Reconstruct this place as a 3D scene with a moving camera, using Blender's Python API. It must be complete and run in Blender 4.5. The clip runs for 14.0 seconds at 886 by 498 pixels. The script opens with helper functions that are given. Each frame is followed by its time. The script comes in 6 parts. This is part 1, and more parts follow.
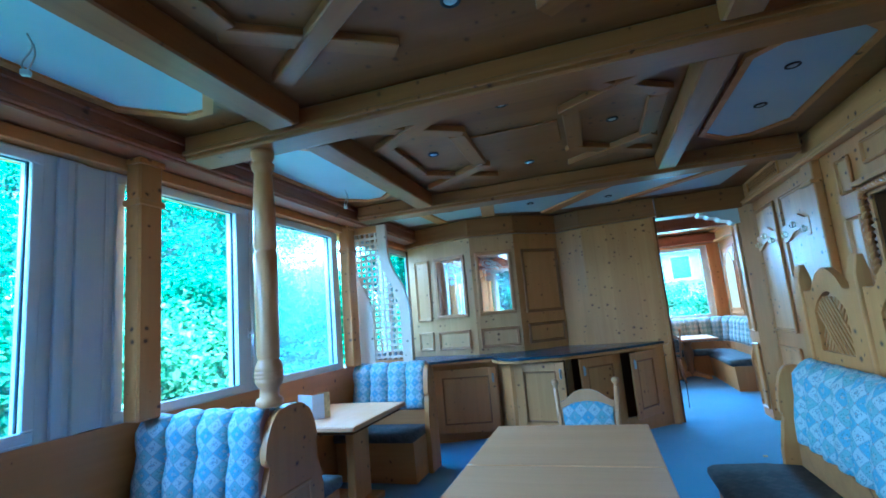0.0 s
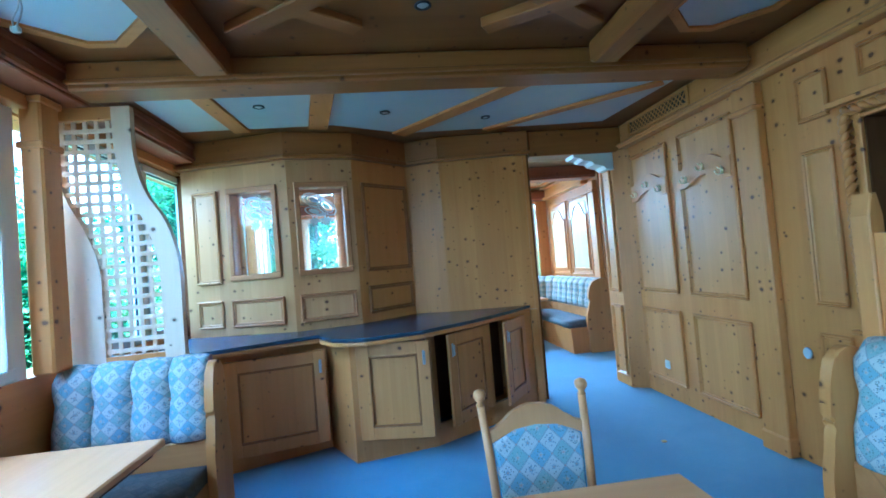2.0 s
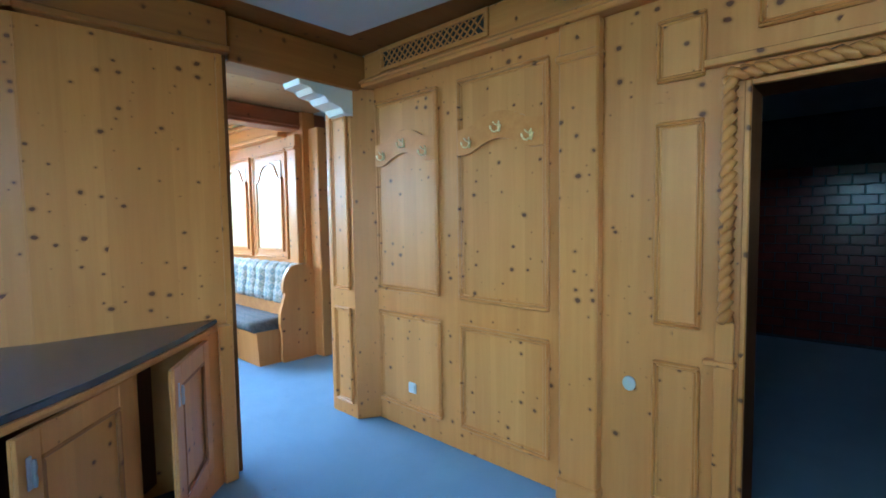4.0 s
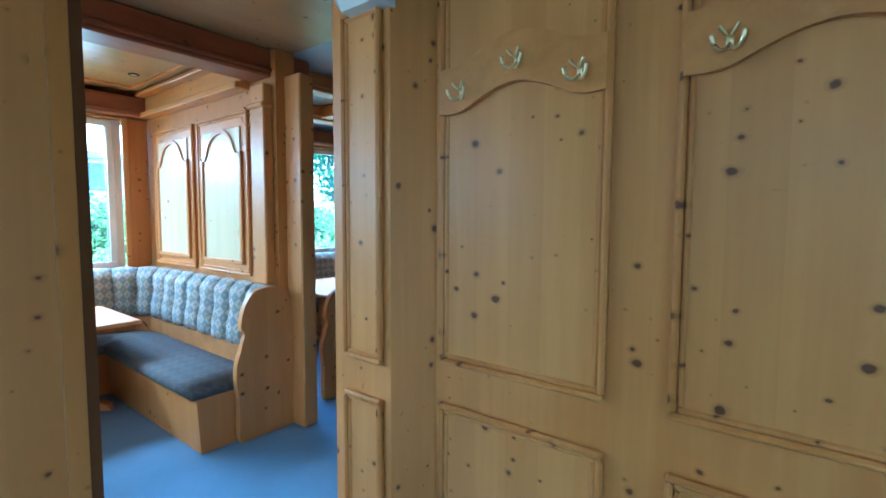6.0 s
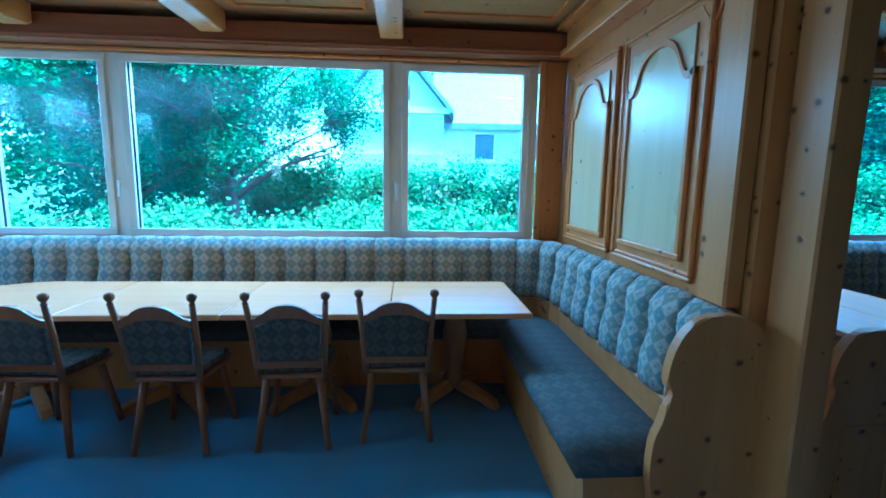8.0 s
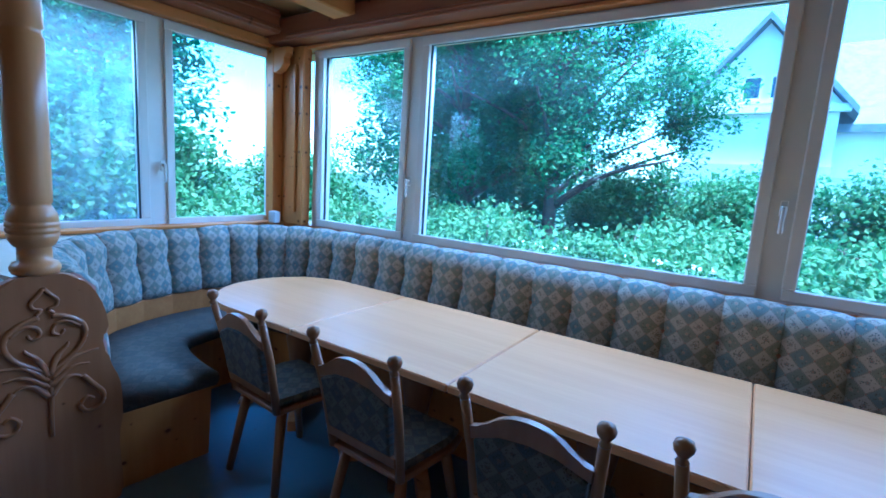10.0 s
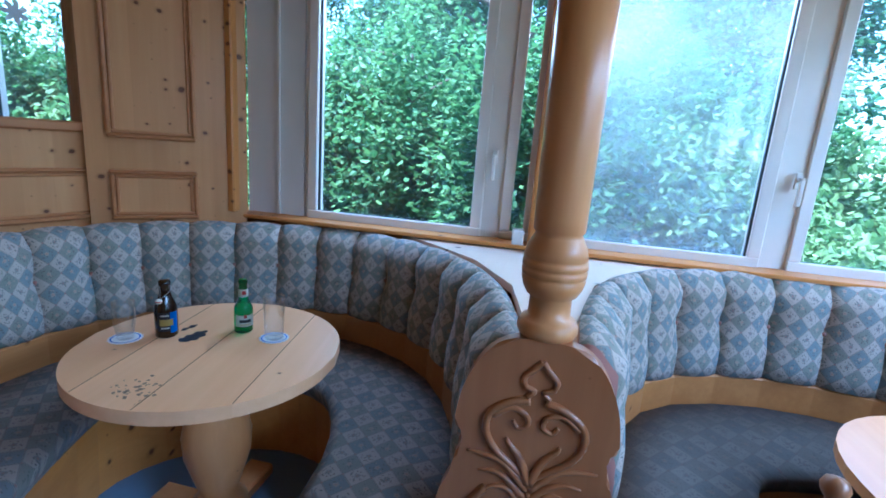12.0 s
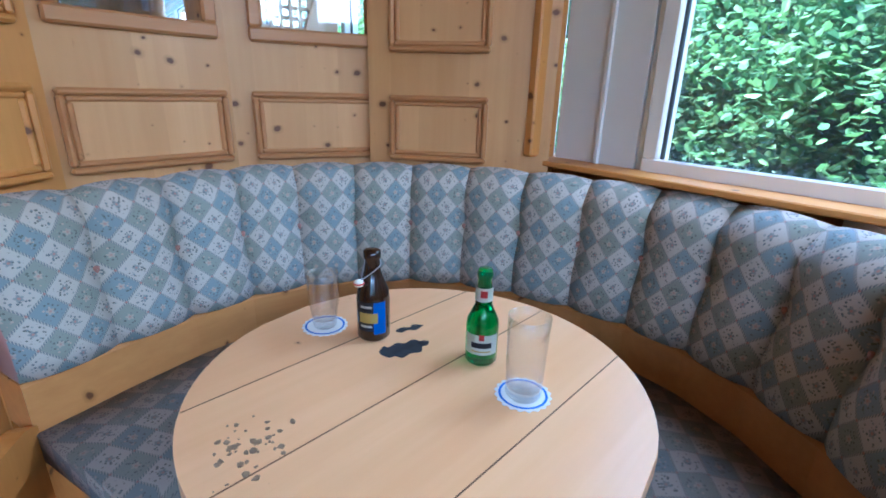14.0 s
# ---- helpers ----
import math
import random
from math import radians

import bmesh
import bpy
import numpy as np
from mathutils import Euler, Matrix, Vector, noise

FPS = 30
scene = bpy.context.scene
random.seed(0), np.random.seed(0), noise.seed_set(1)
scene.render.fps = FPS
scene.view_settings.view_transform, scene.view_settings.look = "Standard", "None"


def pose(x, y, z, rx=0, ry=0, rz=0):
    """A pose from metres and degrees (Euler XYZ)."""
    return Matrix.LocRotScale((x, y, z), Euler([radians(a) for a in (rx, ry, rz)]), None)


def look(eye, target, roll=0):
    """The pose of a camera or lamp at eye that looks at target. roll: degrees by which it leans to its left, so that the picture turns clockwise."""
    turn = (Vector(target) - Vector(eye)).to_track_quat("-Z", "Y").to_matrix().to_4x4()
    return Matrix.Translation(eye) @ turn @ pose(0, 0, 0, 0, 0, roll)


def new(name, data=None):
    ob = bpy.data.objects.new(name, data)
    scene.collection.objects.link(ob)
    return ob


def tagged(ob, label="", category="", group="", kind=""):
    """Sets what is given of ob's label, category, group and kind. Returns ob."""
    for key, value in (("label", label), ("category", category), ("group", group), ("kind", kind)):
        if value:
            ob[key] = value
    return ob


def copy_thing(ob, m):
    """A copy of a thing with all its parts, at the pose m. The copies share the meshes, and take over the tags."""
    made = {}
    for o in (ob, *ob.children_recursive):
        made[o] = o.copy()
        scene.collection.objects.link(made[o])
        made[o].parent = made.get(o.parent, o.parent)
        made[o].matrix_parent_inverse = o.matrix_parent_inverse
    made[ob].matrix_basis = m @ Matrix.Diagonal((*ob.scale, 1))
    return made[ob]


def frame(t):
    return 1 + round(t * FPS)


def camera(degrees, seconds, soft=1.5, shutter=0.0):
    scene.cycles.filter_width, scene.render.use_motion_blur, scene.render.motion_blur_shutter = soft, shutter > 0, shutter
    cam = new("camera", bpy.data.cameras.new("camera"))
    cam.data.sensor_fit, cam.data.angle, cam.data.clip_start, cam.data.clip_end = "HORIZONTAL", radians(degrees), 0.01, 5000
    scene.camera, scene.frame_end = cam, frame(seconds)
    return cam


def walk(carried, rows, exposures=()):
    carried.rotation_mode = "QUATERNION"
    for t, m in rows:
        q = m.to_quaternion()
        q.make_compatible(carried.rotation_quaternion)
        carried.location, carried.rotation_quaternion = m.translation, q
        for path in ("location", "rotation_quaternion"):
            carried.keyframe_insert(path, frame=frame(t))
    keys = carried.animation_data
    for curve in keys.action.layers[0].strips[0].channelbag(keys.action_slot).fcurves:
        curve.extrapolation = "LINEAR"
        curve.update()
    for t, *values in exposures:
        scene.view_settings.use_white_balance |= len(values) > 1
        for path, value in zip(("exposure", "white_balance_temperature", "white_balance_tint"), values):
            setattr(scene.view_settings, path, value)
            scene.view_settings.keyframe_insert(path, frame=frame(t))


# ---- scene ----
cam = camera(87.0, 14.0, soft=1.7)
METRES, EYE, TURN = 11.0, 1.52, 17.5
ROWS = [
    (0.0, 0.0, 0.0, 0.0, 0.73, 8.5, 4.89),
    (0.5, -0.0004, 0.0428, -0.005, -1.4, 6.0, 4.47),
    (1.0, -0.0083, 0.0874, -0.0058, -6.02, 3.59, 3.87),
    (1.5, -0.0164, 0.1298, -0.0024, -14.19, 2.38, 4.65),
    (2.0, -0.0109, 0.1746, 0.0002, -24.01, 1.73, 4.77),
    (2.5, 0.0004, 0.2183, 0.0008, -34.93, 0.09, 3.36),
    (3.0, 0.0181, 0.2573, 0.0027, -46.95, -1.89, 2.0),
    (3.5, 0.0399, 0.2949, 0.0048, -60.97, -3.2, 1.84),
    (6.0, 0.1945, 0.4541, 0.0093, -69.45, -3.99, -0.26),
    (6.5, 0.2236, 0.4798, 0.0099, -57.06, -4.34, -0.74),
    (7.0, 0.2517, 0.5049, 0.0094, -46.31, -5.84, -0.92),
    (7.5, 0.2815, 0.53, 0.0078, -32.88, -8.28, -0.86),
]
LATER = [
    (10.0, (0.995, 8.193, 1.587), (-0.101, 9.838, 1.284), 3.7),
    (10.5, (0.74, 8.471, 1.587), (-0.784, 9.725, 1.265), 3.3),
    (11.0, (0.475, 8.665, 1.598), (-1.342, 9.436, 1.278), 3.6),
    (11.5, (0.167, 8.737, 1.603), (-1.785, 8.995, 1.255), 4.1),
    (12.0, (-0.144, 8.763, 1.575), (-2.057, 8.365, 1.149), 4.3),
    (12.5, (-0.436, 8.781, 1.549), (-2.118, 7.819, 1.053), 3.7),
    (13.0, (-0.673, 8.642, 1.482), (-2.146, 7.394, 0.958), 2.9),
    (13.5, (-0.897, 8.465, 1.435), (-2.193, 7.048, 0.878), 1.7),
    (14.0, (-1.093, 8.307, 1.357), (-2.249, 6.806, 0.718), 1.6),
]
# seconds, stops, kelvin, tint
EXPOSURES = [
    (0.0, 4.95, 3350, -12), (1.0, 4.75, 3500, -10), (1.5, 4.75, 3550, -10), (2.0, 5.2, 3700, -9), (2.6, 5.65, 4000, -6), (3.2, 5.75, 4350, -3), (3.7, 5.5, 4350, -3), (5.8, 4.95, 4050, -7),
    (6.5, 4.3, 3900, -7), (7.2, 3.95, 3500, -13), (7.8, 3.6, 3200, -19), (9.8, 2.9, 3450, -5), (11.0, 3.0, 3950, 2),
    (12.0, 3.4, 4300, 5), (13.0, 4.0, 4600, 7), (14.0, 4.1, 4600, 7),
]
walk(cam, [(t, pose(0, 0, EYE, 0, 0, TURN) @ pose(METRES * x, METRES * y, METRES * z, 90 + pitch, roll, yaw)) for t, x, y, z, yaw, pitch, roll in ROWS]
     + [(t, look(eye, target, roll)) for t, eye, target, roll in LATER], EXPOSURES)

# ---- world and light ----
SUN_UP, SUN_ROT = 70, 120
world = bpy.data.worlds.new("sky")
scene.world = world
world.use_nodes = True
wn = world.node_tree
sky = wn.nodes.new("ShaderNodeTexSky")
sky.sky_type, sky.sun_disc = "NISHITA", False
sky.sun_elevation, sky.sun_rotation, sky.air_density, sky.dust_density = radians(SUN_UP), radians(SUN_ROT), 1.0, 1.0
wn.links.new(sky.outputs[0], wn.nodes["Background"].inputs[0])
wn.nodes["Background"].inputs[1].default_value = 0.15
sun = new("sun", bpy.data.lights.new("sun", "SUN"))
sun.data.energy, sun.data.angle, sun.data.color = 4.0, radians(15), (1.0, 0.97, 0.93)
sun.matrix_world = pose(0, 0, 20, 90 - SUN_UP, 0, 180 - SUN_ROT)


def sky_lamp(name, at, aim, long, wide, watts):
    """Skylight that falls in through the head of a row of windows."""
    a = new(name, bpy.data.lights.new(name, "AREA"))
    a.data.shape, a.data.size, a.data.size_y = "RECTANGLE", long, wide
    a.data.energy, a.data.color, a.data.spread = watts, (0.88, 0.95, 1.0), radians(140)
    a.matrix_world = look(at, aim)
    return a


sky_lamp("sky_west", (-3.0, 2.2, 2.34), (-1.9, 2.2, 1.24), 8.4, 0.4, 4)
sky_lamp("sky_north", (0.0, 11.28, 2.34), (0.0, 10.18, 1.24), 4.4, 0.4, 7)
sky_lamp("sky_west_back", (-3.0, 9.1, 2.34), (-1.8, 9.1, 1.24), 3.2, 0.4, 3)
sky_lamp("sky_side_room", (5.6, 11.28, 2.34), (5.6, 10.18, 1.24), 5.0, 0.4, 3)

# ---- materials ----
def material(name):
    m = bpy.data.materials.new(name)
    m.use_nodes = True
    nt = m.node_tree
    return m, nt, nt.nodes["Principled BSDF"]


def node(nt, kind, **values):
    n = nt.nodes.new("ShaderNode" + kind)
    for k, v in values.items():
        n.inputs[k.replace("_", " ")].default_value = v
    return n


def math_node(nt, op, a, b=None, clamp=False):
    n = nt.nodes.new("ShaderNodeMath")
    n.operation, n.use_clamp = op, clamp
    for i, v in enumerate((a, b)):
        if v is None:
            continue
        if isinstance(v, (int, float)):
            n.inputs[i].default_value = v
        else:
            nt.links.new(v, n.inputs[i])
    return n.outputs[0]


def mix(nt, fac, a, b, blend="MIX"):
    n = nt.nodes.new("ShaderNodeMix")
    n.data_type, n.blend_type = "RGBA", blend
    for i, v in ((0, fac), (6, a), (7, b)):
        if isinstance(v, (int, float)):
            n.inputs[i].default_value = v
        elif isinstance(v, tuple):
            n.inputs[i].default_value = (*v, 1)
        else:
            nt.links.new(v, n.inputs[i])
    return n.outputs[2]


def ramp(nt, fac, *stops):
    n = nt.nodes.new("ShaderNodeValToRGB")
    el = n.color_ramp.elements
    while len(el) < len(stops):
        el.new(0.5)
    for e, (p, c) in zip(el, stops):
        e.position, e.color = p, (*c, 1) if isinstance(c, tuple) else (c, c, c, 1)
    nt.links.new(fac, n.inputs[0])
    return n.outputs[0]


def bump(nt, bsdf, height, strength, distance=0.01):
    n = node(nt, "Bump", Strength=strength, Distance=distance)
    nt.links.new(height, n.inputs["Height"])
    nt.links.new(n.outputs[0], bsdf.inputs["Normal"])


def coords(nt, scale=(1, 1, 1), shift=True, kind="Object"):
    tc = nt.nodes.new("ShaderNodeTexCoord")
    mp = nt.nodes.new("ShaderNodeMapping")
    mp.inputs["Scale"].default_value = scale
    src = tc.outputs[kind]
    if shift:
        oi = nt.nodes.new("ShaderNodeObjectInfo")
        add = nt.nodes.new("ShaderNodeVectorMath")
        add.operation = "MULTIPLY_ADD"
        nt.links.new(oi.outputs["Random"], add.inputs[0])
        add.inputs[1].default_value = (7.3, 5.1, 9.7)
        nt.links.new(src, add.inputs[2])
        src = add.outputs[0]
    nt.links.new(src, mp.inputs["Vector"])
    return mp.outputs[0]


def noise_tex(nt, vec, scale, detail=3.0, rough=0.55):
    n = node(nt, "TexNoise", Scale=scale, Detail=detail, Roughness=rough)
    nt.links.new(vec, n.inputs["Vector"])
    return n.outputs["Fac"]


def pine(name, axis, light, dark, knots=0.5, rough=0.42, boards=0.0, coat=0.06):
    """Lacquered knotty pine with its grain along one axis."""
    m, nt, b = material(name)
    along = [1.0, 1.0, 1.0]
    along[axis] = 0.06
    fine = coords(nt, tuple(along))
    grain = noise_tex(nt, fine, 42.0, 4.0)
    wide = noise_tex(nt, fine, 9.0, 3.0)
    tone = noise_tex(nt, coords(nt, (1, 1, 1)), 1.7, 2.0)
    col = mix(nt, ramp(nt, grain, (0.25, 0.55), (0.75, 1.0)), dark, light)
    col = mix(nt, ramp(nt, wide, (0.36, 0.50), (0.60, 0.0)), col, dark)
    col = mix(nt, ramp(nt, tone, (0.3, 0.0), (0.75, 0.28)), col, tuple(min(1, c * 1.12) for c in light))
    if boards:
        tc = nt.nodes.new("ShaderNodeTexCoord")
        sp = nt.nodes.new("ShaderNodeSeparateXYZ")
        nt.links.new(tc.outputs["Object"], sp.inputs[0])
        across = math_node(nt, "ADD", sp.outputs[0 if axis != 0 else 1], 0.0)
        cell = math_node(nt, "FLOOR", math_node(nt, "DIVIDE", across, boards))
        wh = nt.nodes.new("ShaderNodeTexWhiteNoise")
        wh.noise_dimensions = "1D"
        nt.links.new(cell, wh.inputs["W"])
        col = mix(nt, math_node(nt, "MULTIPLY", wh.outputs["Value"], 0.3), col, tuple(c * 0.8 for c in dark))
    if knots:
        # knots lie on the face of the board: along the grain, and across it by the two other axes together
        sp2 = nt.nodes.new("ShaderNodeSeparateXYZ")
        nt.links.new(coords(nt), sp2.inputs[0])
        o = [k for k in range(3) if k != axis]
        flat = nt.nodes.new("ShaderNodeCombineXYZ")
        nt.links.new(math_node(nt, "SUBTRACT", sp2.outputs[o[0]], sp2.outputs[o[1]]), flat.inputs[0])
        nt.links.new(math_node(nt, "MULTIPLY", sp2.outputs[axis], 1.2), flat.inputs[1])
        vec = flat.outputs[0]
        vo = node(nt, "TexVoronoi", Scale=10.5)
        vo.voronoi_dimensions = "2D"
        nt.links.new(vec, vo.inputs["Vector"])
        sep = nt.nodes.new("ShaderNodeSeparateColor")
        nt.links.new(vo.outputs["Color"], sep.inputs[0])
        gate = math_node(nt, "MULTIPLY", math_node(nt, "GREATER_THAN", sep.outputs[1], 1.0 - 0.78 * knots),
                         math_node(nt, "GREATER_THAN", noise_tex(nt, vec, 2.1, 0.0), 0.43))
        size = math_node(nt, "ADD", math_node(nt, "MULTIPLY", math_node(nt, "MULTIPLY", sep.outputs[0], sep.outputs[0]), 0.65), 0.28)
        dist = math_node(nt, "DIVIDE", math_node(nt, "ADD", vo.outputs["Distance"], math_node(nt, "MULTIPLY", noise_tex(nt, vec, 26.0, 2.0), 0.20)), size)
        core = math_node(nt, "MULTIPLY", ramp(nt, dist, (0.24, 0.94), (0.32, 0.0)), gate)
        halo = math_node(nt, "MULTIPLY", ramp(nt, dist, (0.27, 0.5), (0.48, 0.0)), gate)
        col = mix(nt, halo, col, tuple(c * 0.55 for c in dark))
        col = mix(nt, core, col, (0.105, 0.034, 0.010))
    nt.links.new(col, b.inputs["Base Color"])
    nt.links.new(ramp(nt, tone, (0.2, rough - 0.08), (0.8, rough + 0.12)), b.inputs["Roughness"])
    b.inputs["Coat Weight"].default_value = coat
    b.inputs["Coat Roughness"].default_value = 0.25
    b.inputs["Specular IOR Level"].default_value = 0.35
    bump(nt, b, grain, 0.12, 0.004)
    return m


PL, PD = (0.60, 0.262, 0.058), (0.45, 0.166, 0.029)
PINE_Z = pine("pine_upright", 2, PL, PD, 0.95, boards=0.16)
PINE_X = pine("pine_x", 0, PL, PD, 0.5)
PINE_Y = pine("pine_y", 1, PL, PD, 0.5)
PANEL_Z = pine("pine_panel", 2, (0.62, 0.280, 0.066), (0.48, 0.186, 0.035), 0.8, boards=0.13)
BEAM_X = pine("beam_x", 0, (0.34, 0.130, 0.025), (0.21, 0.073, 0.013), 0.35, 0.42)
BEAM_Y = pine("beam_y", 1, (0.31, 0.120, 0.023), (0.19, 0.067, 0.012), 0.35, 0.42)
RED_X = pine("red_beam_x", 0, (0.31, 0.105, 0.038), (0.18, 0.050, 0.016), 0.3, 0.4)
RED_Y = pine("red_beam_y", 1, (0.31, 0.105, 0.038), (0.18, 0.050, 0.016), 0.3, 0.4)
# ceiling boards darker than the wall pine: the ceiling's shade is in the colour
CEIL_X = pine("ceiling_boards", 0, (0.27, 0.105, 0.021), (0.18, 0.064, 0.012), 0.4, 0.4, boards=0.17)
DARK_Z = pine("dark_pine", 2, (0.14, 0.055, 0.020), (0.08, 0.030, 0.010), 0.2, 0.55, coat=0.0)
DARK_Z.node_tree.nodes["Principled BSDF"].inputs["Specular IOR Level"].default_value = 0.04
CAB_Z = pine("cabinet_pine", 2, (0.58, 0.255, 0.062), (0.44, 0.168, 0.034), 0.5)
BEECH_X = pine("beech_x", 0, (0.74, 0.370, 0.145), (0.62, 0.275, 0.088), 0.0, 0.38, coat=0.15)
BEECH_Y = pine("beech_y", 1, (0.74, 0.370, 0.145), (0.62, 0.275, 0.088), 0.0, 0.38, coat=0.15)
BEECH_Z = pine("beech_z", 2, (0.62, 0.300, 0.105), (0.48, 0.205, 0.060), 0.1, 0.35, coat=0.3)
RAIL = pine("rail_pine", 0, (0.50, 0.225, 0.062), (0.33, 0.125, 0.030), 0.5)
# lattice screen pine, made pale to hold the window's glare on it
GLARE_Z = pine("glare_pine", 2, (0.76, 0.55, 0.36), (0.66, 0.44, 0.26), 0.3)
WALNUT_Z = pine("stained_beech", 2, (0.36, 0.165, 0.065), (0.22, 0.088, 0.032), 0.0, 0.35, coat=0.3)
# partition pine less orange: the cooler light cast at the booth is in the colour
BOOTH_Z = pine("booth_pine", 2, (0.60, 0.318, 0.120), (0.46, 0.205, 0.060), 0.8, boards=0.16)
BOOTH_PANEL = pine("booth_panel", 2, (0.62, 0.330, 0.130), (0.49, 0.222, 0.068), 0.7, boards=0.13)
BOOTH_MOULD = pine("booth_moulding", 0, (0.46, 0.205, 0.068), (0.33, 0.128, 0.038), 0.1)
# brown bench end wood, darkened further for the shade of its backlit side
CARVED_Z = pine("shaded_carved_pine", 2, (0.40, 0.165, 0.056), (0.27, 0.098, 0.030), 0.1, 0.32, coat=0.3)
TABLE_X = pine("scrubbed_pine", 0, (0.82, 0.48, 0.235), (0.72, 0.38, 0.165), 0.12, 0.34, coat=0.15)
SHELF_X = pine("bleached_pine", 0, (0.80, 0.66, 0.50), (0.72, 0.55, 0.39), 0.3, 0.4)


def plain(name, colour, rough, metal=0.0, vary=0.12, scale=6.0, bumpy=0.0, bscale=80.0):
    m, nt, b = material(name)
    vec = coords(nt)
    col = mix(nt, ramp(nt, noise_tex(nt, vec, scale), (0.3, 0.0), (0.75, 1.0)), tuple(c * (1 - vary) for c in colour), colour)
    nt.links.new(col, b.inputs["Base Color"])
    b.inputs["Roughness"].default_value, b.inputs["Metallic"].default_value = rough, metal
    if bumpy:
        bump(nt, b, noise_tex(nt, vec, bscale), bumpy, 0.004)
    return m


WHITE = plain("white_lacquer", (0.86, 0.81, 0.72), 0.35, vary=0.10, scale=3)
CREAMY = plain("white_board", (0.78, 0.75, 0.70), 0.45, vary=0.12, scale=2)
PLASTER = plain("white_panel", (0.54, 0.57, 0.58), 0.45, vary=0.08, scale=2.5)
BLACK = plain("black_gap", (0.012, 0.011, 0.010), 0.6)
RUBBER = plain("dark_seal", (0.03, 0.03, 0.032), 0.6)
BRASS = plain("polished_brass", (0.95, 0.78, 0.42), 0.30, 1.0, vary=0.15, scale=30)
STEEL = plain("dull_steel", (0.50, 0.50, 0.52), 0.3, 1.0)
PLASTIC = plain("pale_plastic", (0.60, 0.58, 0.54), 0.4)
COUNTER = plain("dark_counter", (0.060, 0.080, 0.115), 0.26, vary=0.5, scale=4, bumpy=0.05, bscale=200)
PAPER = plain("white_card", (0.80, 0.80, 0.78), 0.6)
CARDCOL = plain("printed_card", (0.75, 0.50, 0.16), 0.5, vary=0.5, scale=30)
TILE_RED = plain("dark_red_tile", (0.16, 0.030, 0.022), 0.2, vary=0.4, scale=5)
# near-black walls: the dimness of the unlit rooms is put into the colour
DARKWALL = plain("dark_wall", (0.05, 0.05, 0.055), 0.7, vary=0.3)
RENDERW = plain("white_render", (0.80, 0.80, 0.78), 0.85, vary=0.1, scale=1.2, bumpy=0.1)
SLATE = plain("slate_roof", (0.16, 0.18, 0.21), 0.6, vary=0.4, scale=3)
BARK = plain("bark", (0.11, 0.085, 0.06), 0.9, vary=0.5, scale=9, bumpy=0.6, bscale=25)
SOIL = plain("undergrowth", (0.055, 0.085, 0.03), 0.95, vary=0.5, scale=0.8, bumpy=0.5, bscale=6)
AMBER_DARK = plain("amber_bottle", (0.020, 0.008, 0.004), 0.08)
LABEL_B = plain("blue_print", (0.02, 0.16, 0.62), 0.5, vary=0.2)
LABEL_W = plain("cream_print", (0.78, 0.76, 0.66), 0.5)
LABEL_R = plain("red_print", (0.5, 0.03, 0.03), 0.5)
LABEL_K = plain("black_print", (0.02, 0.02, 0.025), 0.5)
LABEL_G = plain("gold_print", (0.55, 0.38, 0.08), 0.4)
CHAR = plain("burnt_mark", (0.030, 0.034, 0.042), 0.7, vary=0.6, scale=40)
SMUDGE = plain("brown_mark", (0.36, 0.24, 0.14), 0.6, vary=0.6, scale=60)
JOINT = plain("joint_dirt", (0.26, 0.13, 0.055), 0.7, vary=0.6, scale=25)


def carpet():
    m, nt, b = material("blue_carpet")
    vec = coords(nt, shift=False)
    fine = noise_tex(nt, vec, 260.0, 2.0)
    mid = noise_tex(nt, vec, 3.0, 4.0, 0.6)
    col = mix(nt, ramp(nt, fine, (0.3, 0.0), (0.7, 1.0)), (0.090, 0.170, 0.280), (0.190, 0.325, 0.490))
    col = mix(nt, ramp(nt, mid, (0.3, 0.35), (0.65, 0.0)), col, (0.085, 0.155, 0.25))
    vo = node(nt, "TexVoronoi", Scale=7.0)
    nt.links.new(vec, vo.inputs["Vector"])
    col = mix(nt, ramp(nt, vo.outputs["Distance"], (0.035, 0.75), (0.07, 0.0)), col, (0.035, 0.035, 0.04))
    nt.links.new(col, b.inputs["Base Color"])
    b.inputs["Roughness"].default_value = 0.95
    b.inputs["Sheen Weight"].default_value = 0.3
    bump(nt, b, fine, 0.5, 0.006)
    return m


CARPET = carpet()


